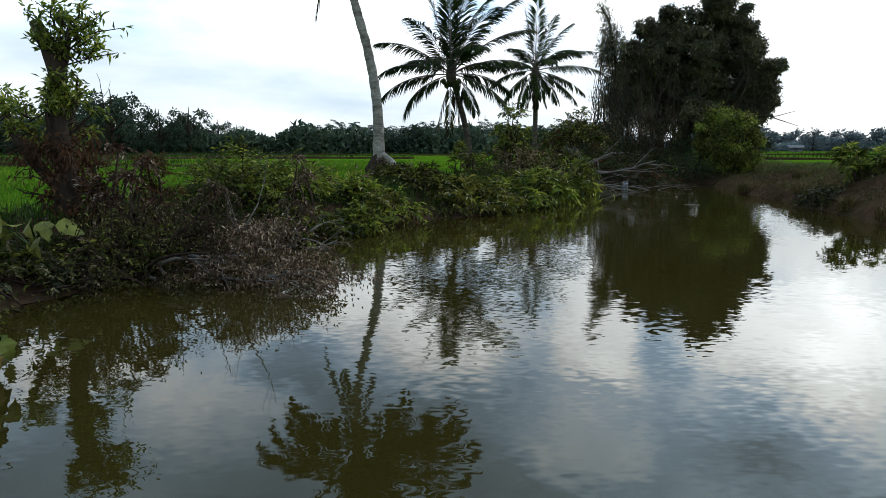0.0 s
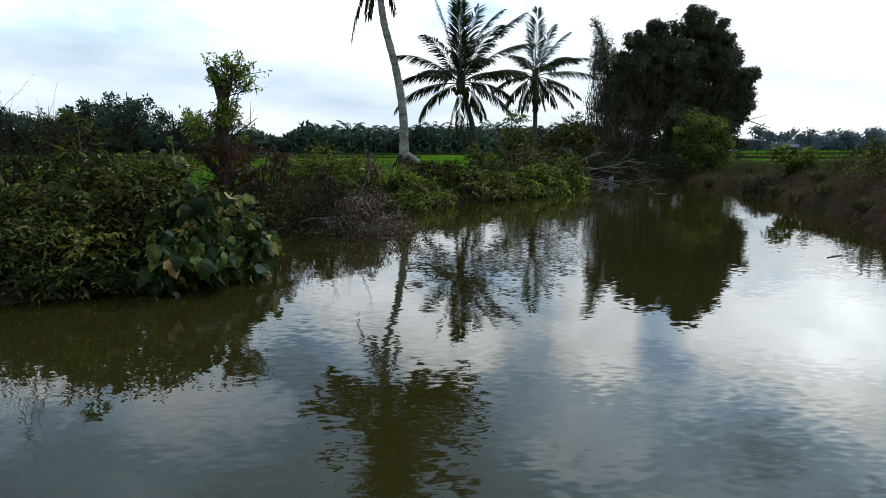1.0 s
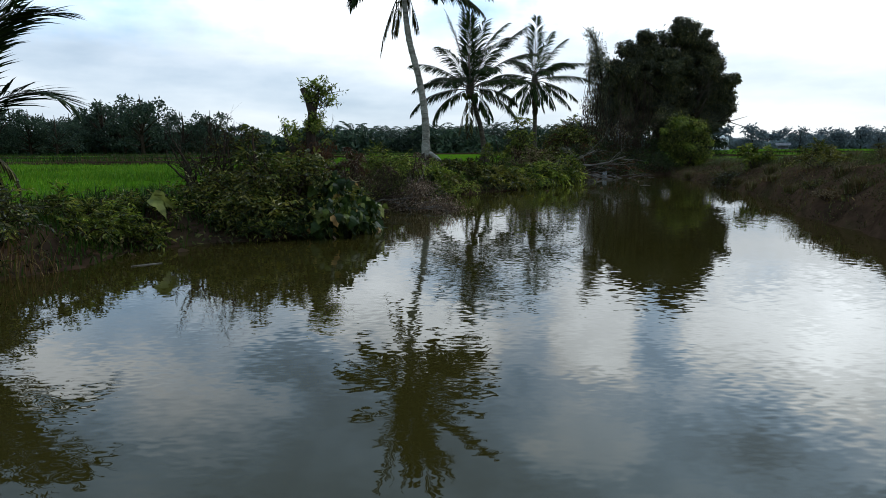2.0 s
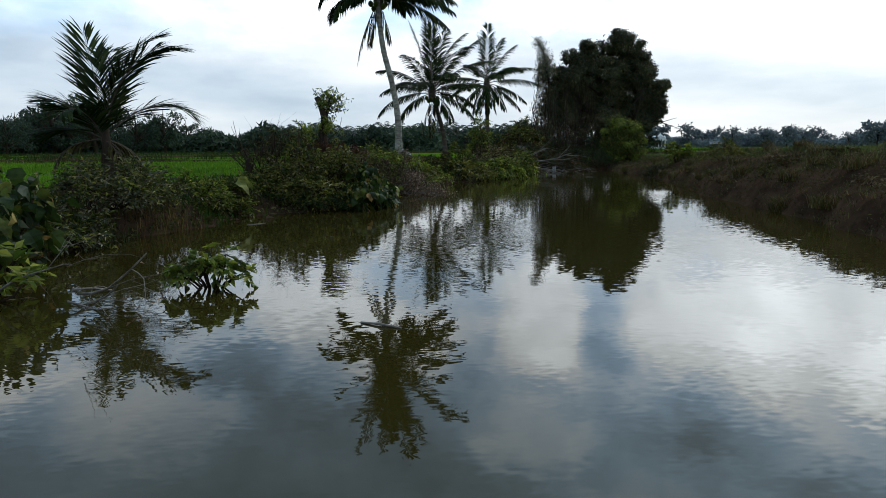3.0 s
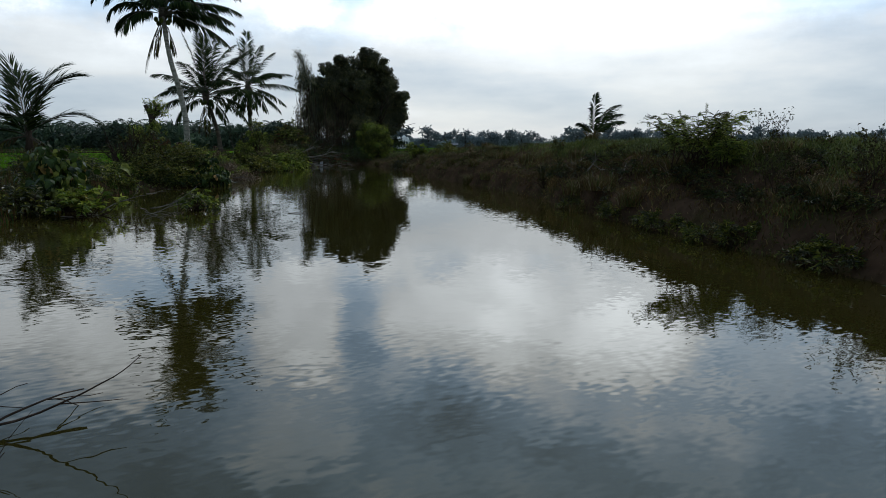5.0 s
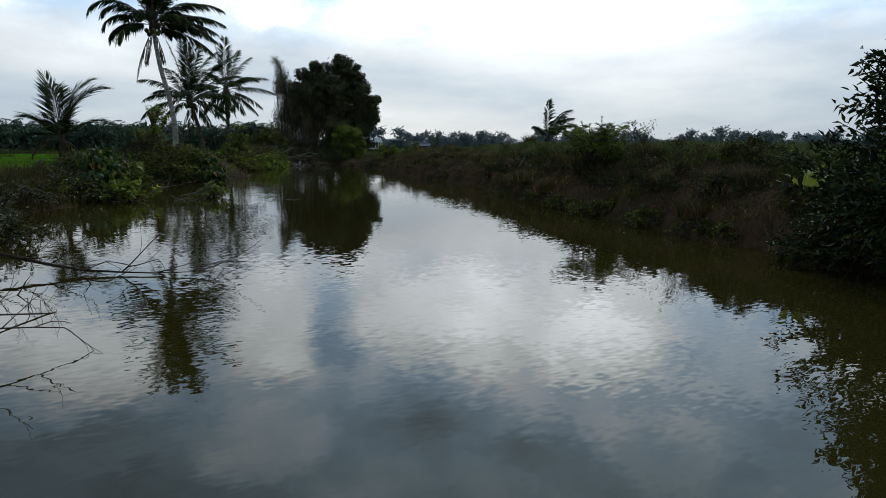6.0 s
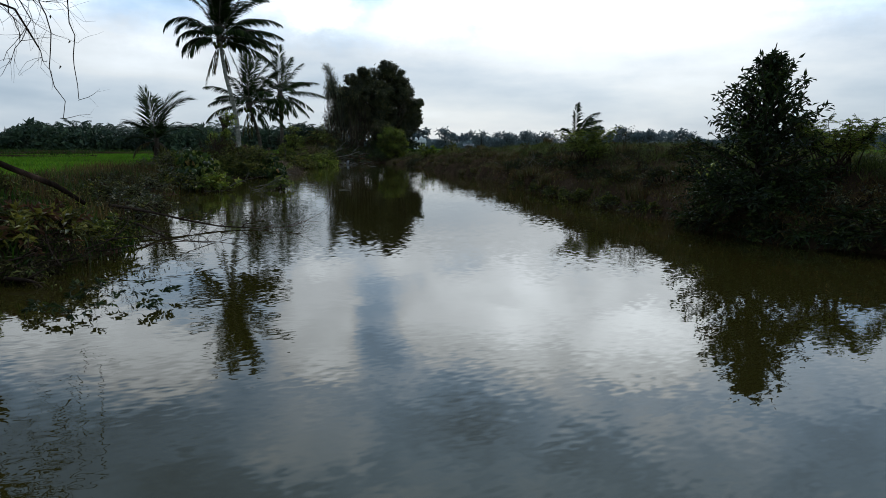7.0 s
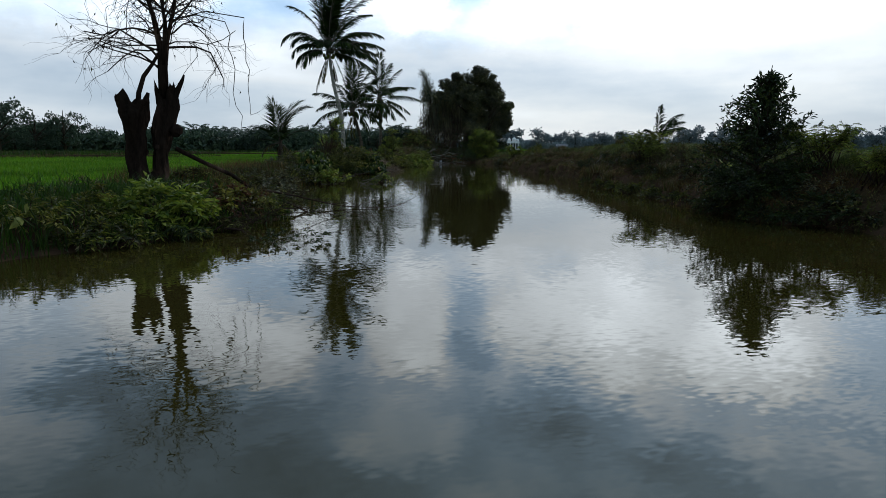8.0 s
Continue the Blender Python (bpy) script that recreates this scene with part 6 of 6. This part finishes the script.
def water_bough():
    """A long dead bough that lies from the bank out over the water, its twigs standing up from it."""
    rng = np.random.default_rng(104)
    ob = thing("dead_bough", "long dark dead bough with bare twigs lying over the water", "branch", (-6.7, -12.75, 0.0))
    s = Shape()
    for dy, dz, ln, slant in ((1.5, 0.20, 2.3, -1.3), (0.2, 0.16, 1.2, -0.6), (-1.6, 0.12, 1.9, 0.65), (-2.0, 0.08, 0.9, 0.1)):
        p = [np.array([-0.3, dy, dz + 0.05])]
        d = unit(np.array([1.0, slant, -0.03]))
        for i in range(9):
            d = unit(d + rng.normal(size=3) * np.array([0.05, 0.10, 0.05]) + np.array([0, 0, 0.015 if p[-1][2] < 0.08 else -0.02]))
            p.append(p[-1] + d * (ln + 0.3) / 9)
        tube(s, p, np.linspace(0.022 if slant < 0 else 0.007, 0.003, 10), 6, 0.08, rng)
        for i in range(2 if slant < 0 else 6, 10):
            for k in range(2 if slant < 0 else 1):
                w = unit(p[i] - p[i - 1]) * 0.8 + np.array([0.1, rng.normal() * 0.7, rng.uniform(-0.1, 0.9)])
                grow(s, rng, p[i], w, rng.uniform(0.22, 0.5) if slant < 0 else rng.uniform(0.18, 0.34), 0.006 if slant < 0 else 0.0035, 1, 0.6, 2, 0.0, 0.12, 0.5, 5)
    part("branchwork", s, BROWN_TWIG, ob, smooth=True)


water_bough()
brush_pile("dead leafy branches lying on the water", (-7.35, -15.1), (1.4, 0.9, 0.25), 900, 105, SCRUB, BROWN_TWIG, way=(1, 0.25, 0.05), limbs=16)
bush("grassy_weeds", "green weeds at the edge of the pond", (-9.3, -16.1), (1.5, 1.2, 0.36), (0.08, 0.02), 1800, GREEN, 24, 106, extra=(OLIVE, 0.3))
taro((-9.25, -16.55), 107, 3, 0.16)
# added growth whose near-black colour makes the undercut shore look shaded
bush("bank_skirt", "weeds hanging over the water's edge, coloured dark for the shade of the undercut", (-8.2, -15.85), (1.0, 0.5, 0.26), (0.08, 0.026), 1700, GLOSSY, 22, 158, extra=(GREEN, 0.4), over_water=True, droop=0.9)
bush("bank_skirt", "brown weeds and dead leaves hanging over the water's edge", (-7.6, -15.05), (0.7, 0.8, 0.26), (0.07, 0.022), 1500, SCRUB, 20, 159, extra=(BROAD, 0.3), over_water=True, droop=0.9)
bush("drowned_sprigs", "dark leafy sprigs of a sunken branch standing out of the water", (-6.9, -16.35), (1.1, 1.0, 0.13), (0.05, 0.02), 420, GLOSSY, 20, 157, stems=False, over_water=True)

# ---- the levee ----
levee_tree((0.12, -15.45), 1.95, 111)
bush("levee_shrub", "dark shrub at the foot of the levee", (0.0, -15.7), (1.6, 1.4, 0.7), (0.08, 0.03), 4800, GLOSSY, 26, 112)
feathery_shrub("feathery green shrub beside the young levee tree", (0.85, -16.0), 1.5, 0.66, 113, 24)
feathery_shrub("feathery green shrub hanging down the levee", (0.75, -17.0), 1.3, 0.6, 148, 18)
feathery_shrub("airy feathery green shrub on the levee's edge", (2.38, -9.0), 1.7, 0.74, 114, 24)
feathery_shrub("feathery green shrub spreading over the levee's edge", (2.25, -9.5), 0.9, 0.42, 147, 10)
bare_shrub("thin dry weeds dotted with small pods on the levee's edge", (1.75, -10.7), 0.55, 115, 12, depth=2, thick=0.005, seeds=420)
bare_shrub("thin dry weeds dotted with small pods on the levee's edge", (1.6, -11.7), 0.55, 116, 12, depth=2, thick=0.005, seeds=380)
bare_shrub("sparse dry weeds on the levee's edge", (2.9, -9.9), 0.45, 152, 8, depth=2, thick=0.005, seeds=200)
young_palm("young palm with windblown fronds behind the levee", (15.0, 8.8), [(180, 82, 1.8, 4), (10, 70, 2.3, 62), (5, 58, 2.05, 60), (25, 64, 2.2, 75), (350, 50, 1.7, 60), (160, 50, 0.9, 40), (300, 55, 1.3, 60)], seed=117, hub=1.05, leaflet=0.62, wide=0.055, pairs=56, hang=0.4, wind=0.3)
bush("levee_bush", "rounded leafy bush on the levee", (7.75, 12.3), (0.95, 0.9, 0.75), (0.15, 0.055), 1200, FRESH, 14, 118, extra=(GREEN, 0.5))
bush("levee_shrub", "dark scrub hanging down the levee to the water", (6.75, 11.7), (0.7, 0.8, 0.6), (0.08, 0.03), 1500, DARK, 14, 141, extra=(SCRUB, 0.4), over_water=True)
bush("levee_bush", "small green bush on the levee", (8.3, 10.4), (0.9, 0.9, 0.6), (0.08, 0.03), 1300, GREEN, 12, 119)
bush("levee_bush", "yellow-green bush on the levee slope", (6.9, 7.6), (1.0, 0.9, 0.55), (0.08, 0.03), 1300, OLIVE, 12, 120)

def tussock(place, seed, high=0.34, wide=0.3):
    """A clump of long dry grass: upright in the middle, arching over at its rim."""
    rng = np.random.default_rng(seed)
    x, y = place
    ob = thing("grass_tussock", "tussock of dry brown and straw-coloured grass on the levee slope", "grass", (x, y, height(x, y) - 0.03), "tussocks on the levee")
    for name, mat, n in (("dry_grass", DRY_GRASS, 260), ("straw", STRAW, 70), ("green_grass", LEVEE_GRASS, 110)):
        a, q = rng.uniform(0, 6.28, n), np.sqrt(rng.uniform(0, 1, n)) * wide
        at = np.stack([np.cos(a) * q, np.sin(a) * q, np.zeros(n)], 1)
        s = Shape()
        blades(s, at, rng.uniform(0.5, 1.15, n) * high, rng.uniform(0.006, 0.012, n), rng, 0.9)
        part(name, s, mat, ob)


def stick(place, way, ln, seed):
    rng = np.random.default_rng(seed)
    x, y = place
    ob = thing("dry_stick", "pale dry stick standing in the levee grass", "stick", (x, y, height(x, y)), "sticks on the levee")
    s = Shape()
    grow(s, rng, (0, 0, -0.05), way, ln, 0.008, 1, 0.4, 1, 0.0, 0.08, 0.5, 5)
    part("stick", s, TWIG, ob, smooth=True)


trng = random.Random(9)
for k in range(44):
    ty = -15.5 + 0.72 * k + trng.uniform(-0.5, 0.5)
    edge = float(np.interp(ty, [-17, -13.7, -11, -7.4, -3.7, -0.6, 3.0, 6.5, 10.9, 14.5], [-0.5, 0.1, 0.9, 1.8, 3.1, 3.8, 4.4, 5.55, 6.45, 7.1]))
    tussock((edge + trng.uniform(0.05, 1.9), ty), 200 + k, trng.uniform(0.16, 0.38), trng.uniform(0.10, 0.26))
for k, (sx, sy, ln) in enumerate(((4.6, 1.4, 0.4), (3.1, -5.2, 0.3), (2.6, -6.9, 0.3), (2.4, -8.2, 0.25), (4.9, 4.0, 0.3), (3.5, -3.9, 0.35), (3.9, -2.6, 0.3), (3.0, -4.6, 0.22), (4.4, -0.4, 0.28), (2.9, -6.2, 0.4), (2.2, -9.0, 0.3), (5.7, 5.6, 0.35))):
    stick((sx, sy), (0.8 * (-1) ** (k // 2), 0.4 * (-1) ** k, 0.25 + 0.12 * (k % 4)), ln, 240 + k)
lily = thing("broad_plant", "pale yellow-green broad-leaved plant on the levee", "plant", (0.6, -14.2, height(0.6, -14.2)))
for k, (lx, ly) in enumerate(((0.5, 0.1), (-0.8, 0.1), (-0.1, -0.5), (1.0, -0.4), (-0.4, -0.3))):
    lrng, ls = np.random.default_rng(250 + k), Shape()
    tube(ls, [(0, 0, -0.05), (lx * 0.04, ly * 0.04, 0.15), (lx * 0.1, ly * 0.1, 0.3)], [0.010, 0.008, 0.006], 5)
    broad_leaves(ls, [(lx * 0.1, ly * 0.1, 0.3)], [(lx, ly, 0.8)], 0.26, 0.10, lrng)
    part("leaf", ls, FRESH, lily)

bush("levee_shrub", "dark leafy shrub hanging over the water", (0.05, -15.1), (1.2, 1.3, 0.5), (0.075, 0.028), 2800, GLOSSY, 20, 130, extra=(SCRUB, 0.3), over_water=True)
bush("levee_shrub", "dark brown-green scrub at the levee's foot", (0.1, -16.9), (1.2, 1.9, 0.5), (0.08, 0.03), 3200, GLOSSY, 22, 131, extra=(SCRUB, 0.4), over_water=True)
bush("bank_skirt", "dark leafy growth hanging over the water at the levee's foot", (-0.2, -16.25), (0.7, 1.7, 0.36), (0.075, 0.028), 2600, GLOSSY, 24, 163, extra=(SCRUB, 0.2), over_water=True, droop=0.9)
bush("levee_shrub", "low dark scrub on the levee slope", (1.7, -9.9), (0.8, 1.6, 0.32), (0.045, 0.015), 3000, SCRUB, 18, 132, extra=(GREEN, 0.3), over_water=True)
bush("levee_shrub", "small green shrub on the levee slope", (1.9, -12.6), (0.9, 0.9, 0.4), (0.05, 0.017), 2400, SCRUB, 14, 133, extra=(GREEN, 0.3))
brush_pile("scattered pale dry sticks and grass stems on the levee slope", (2.45, -7.3), (0.6, 1.0, 0.3), 0, 136, way=(0.8, 0.3, 0.3), limbs=9, name="dry_sticks", thick=(0.006, 0.013))
for k, (wx, wy, ww) in enumerate(((2.25, -6.9, 0.8), (1.8, -8.2, 0.8), (1.35, -9.6, 0.95), (1.1, -10.8, 1.0), (0.75, -12.2, 0.9), (0.45, -13.3, 0.8))):
    bush("waterside_tuft", "low green weeds at the foot of the levee", (wx, wy), (ww, ww * 1.3, 0.26), (0.06, 0.018), 2400, GREEN, 20, 400 + k, extra=(DARK, 0.3), over_water=True)
for k, (wx, wy, ww) in enumerate(((3.3, -4.6, 0.9), (2.9, -5.6, 0.9), (3.2, -6.4, 1.0), (2.55, -7.6, 0.9), (2.9, -8.0, 0.9), (2.0, -9.2, 1.0), (1.7, -10.4, 1.0), (2.3, -10.9, 1.0), (1.3, -11.6, 1.0), (1.0, -12.9, 1.0), (1.7, -13.4, 1.0), (0.85, -14.2, 0.9))):
    bush("levee_shrub", "low dark tangled scrub on the levee slope", (wx, wy), (ww, ww * 1.3, 0.28), (0.05, 0.016), 1500, GLOSSY, 16, 420 + k, extra=(SCRUB, 0.5))
crng = random.Random(17)
for k in range(34):
    cy = -16.5 + 0.68 * k + crng.uniform(-0.4, 0.4)
    edge = float(np.interp(cy, [-17, -13.7, -11, -7.4, -3.7, -0.6, 3.0, 6.5, 10.9, 14.5], [-0.5, 0.1, 0.9, 1.8, 3.1, 3.8, 4.4, 5.55, 6.45, 7.1]))
    wide = crng.uniform(0.3, 0.75)
    leafy, label = ((GREEN, "low green weeds on the levee slope"), (SCRUB, "low brown-green scrub on the levee slope"), (DARK, "dark low weeds on the levee slope"), (STRAW, "dry straw-coloured weeds on the levee slope"))[crng.choice((0, 0, 1, 1, 1, 2, 2, 3))]
    bush("weed_clump", label, (edge + crng.uniform(0.15, 2.3), cy), (wide, wide, crng.uniform(0.12, 0.34)), (0.06, 0.014), int(900 * wide), leafy, 9, 500 + k, extra=(DRY_GRASS, 0.3))
for k, (cx, cy, wide, leafy, label) in enumerate(((-8.9, -15.2, 0.7, OLIVE, "yellowing weeds on the bank"), (-8.1, -14.3, 0.6, DARK, "dark weeds at the water's edge"), (-8.1, -12.3, 0.8, SCRUB, "withered brown weeds on the bank"), (-7.6, -11.0, 0.7, FRESH, "fresh green weeds on the bank"),
                                                  (-7.4, -9.3, 0.8, SCRUB, "withered brown weeds on the bank"), (-7.3, -7.9, 0.7, DARK, "dark weeds at the water's edge"), (-9.9, -14.4, 0.8, GREEN, "green weeds on the bank"), (-9.6, -12.9, 0.6, STRAW, "dry straw-coloured weeds on the bank"))):
    bush("weed_clump", label, (cx, cy), (wide, wide, 0.32), (0.075, 0.022), int(1300 * wide), leafy, 11, 560 + k, extra=(GREEN, 0.35))
bare_shrub("bare grey twigs beside the short palm", (1.9, 24.4), 1.9, 134, 9, twig=BROWN_TWIG, thick=0.02)
brush_pile("dark roots and dead fronds round the leaning palm's foot", (-1.4, 16.3), (0.9, 0.6, 0.4), 700, 135, twig=BROWN_TWIG, limbs=10, name="dead_roots")
log_shape = Shape()
tube(log_shape, [(0.0, 0.0, 0.42), (0.22, -0.25, 0.26), (0.42, -0.5, 0.05), (0.55, -0.65, -0.1)], [0.055, 0.065, 0.06, 0.05], 9, 0.12, np.random.default_rng(156))
palm_log = thing("fallen_log", "pale weathered log leaning against the palm's foot", "log", (-1.45, 16.15, height(-1.2, 15.8)))
part("trunk", log_shape, PALM_BARK, palm_log, smooth=True)


def bund(x0, y0, x1, y1, seed):
    """A low earth bank between two rice fields, with rank grass on it."""
    rng = np.random.default_rng(seed)
    ob = thing("field_bund", "low grassy earth bund dividing the rice fields", "bund", (x0, y0, height(x0, y0)), "bunds in the rice fields")
    n = 40
    k = np.linspace(0, 1, n)
    px, py = (x1 - x0) * k + np.sin(k * 17 + seed) * 0.25, (y1 - y0) * k + np.cos(k * 13 + seed) * 0.25
    pz = land(x0 + px, y0 + py) - ob.location[2]
    s, g = Shape(), Shape()
    tube(s, np.stack([px, py, pz], 1), 0.15 + 0.04 * np.sin(k * 31), 8)
    part("bank", s, SOIL, ob, smooth=True)
    m = 2600
    q = rng.uniform(0, 1, m)
    at = np.stack([np.interp(q, k, px), np.interp(q, k, py), np.interp(q, k, pz) + 0.15], 1) + rng.normal(size=(m, 3)) * np.array([0.14, 0.14, 0.02])
    blades(g, at, rng.uniform(0.15, 0.4, m), 0.03, rng, 0.6)
    part("grass", g, GRASS, ob)


for k, row in enumerate(((-60, 30, -9, 26), (-75, 52, -2, 50), (-90, 78, 20, 76), (-34, -12, -16, 60), (-60, 5, -20, 8), (14, 40, 70, 30), (20, 75, 110, 60))):
    bund(*row, 300 + k)


def afloat(name, label, place, seed, ln=0.12):
    """A dead leaf or a bit of stick floating on the water."""
    rng = np.random.default_rng(seed)
    ob = thing(name, label, "debris", (*place, 0.004), "debris afloat on the pond")
    s = Shape()
    if name == "floating_leaf":
        broad_leaves(s, [(0, 0, 0.01)], [(math.cos(seed), math.sin(seed), 0.05)], ln, ln * 0.5, rng)
        part("blade", s, WITHERED, ob)
    else:
        a = np.array([math.cos(seed), math.sin(seed), 0.0])
        tube(s, [a * 0, a * ln + rng.normal(size=3) * 0.01, a * ln * 2], [0.006, 0.008, 0.004], 6)
        part("stick", s, TWIG, ob)


for k, spot in enumerate(((-4.3, 0.35), (-3.9, 0.55), (-2.4, 1.5), (1.6, 10.2), (4.3, 16.2), (5.2, 14.8), (3.2, 11.5), (-1.2, 4.6))):
    afloat("floating_leaf", "withered brown leaf floating on the pond", spot, 320 + k, 0.10 + 0.02 * (k % 3))
for k, spot in enumerate(((-4.0, -0.3), (3.9, 16.6), (4.9, 12.6), (3.6, 3.4), (-3.2, 3.2), (-2.27, -5.6), (6.4, 17.6), (4.3, 15.6))):
    afloat("floating_stick", "pale stick floating on the pond", spot, 340 + k, 0.14)

# ---- far off ----
pavilion(polar(22.0, 165))
shed("small weathered grey far hut with a sheet roof", polar(26.5, 205), (2.6, 2.2, 1.1), turn=-25)
far_woods()
grass_cover()
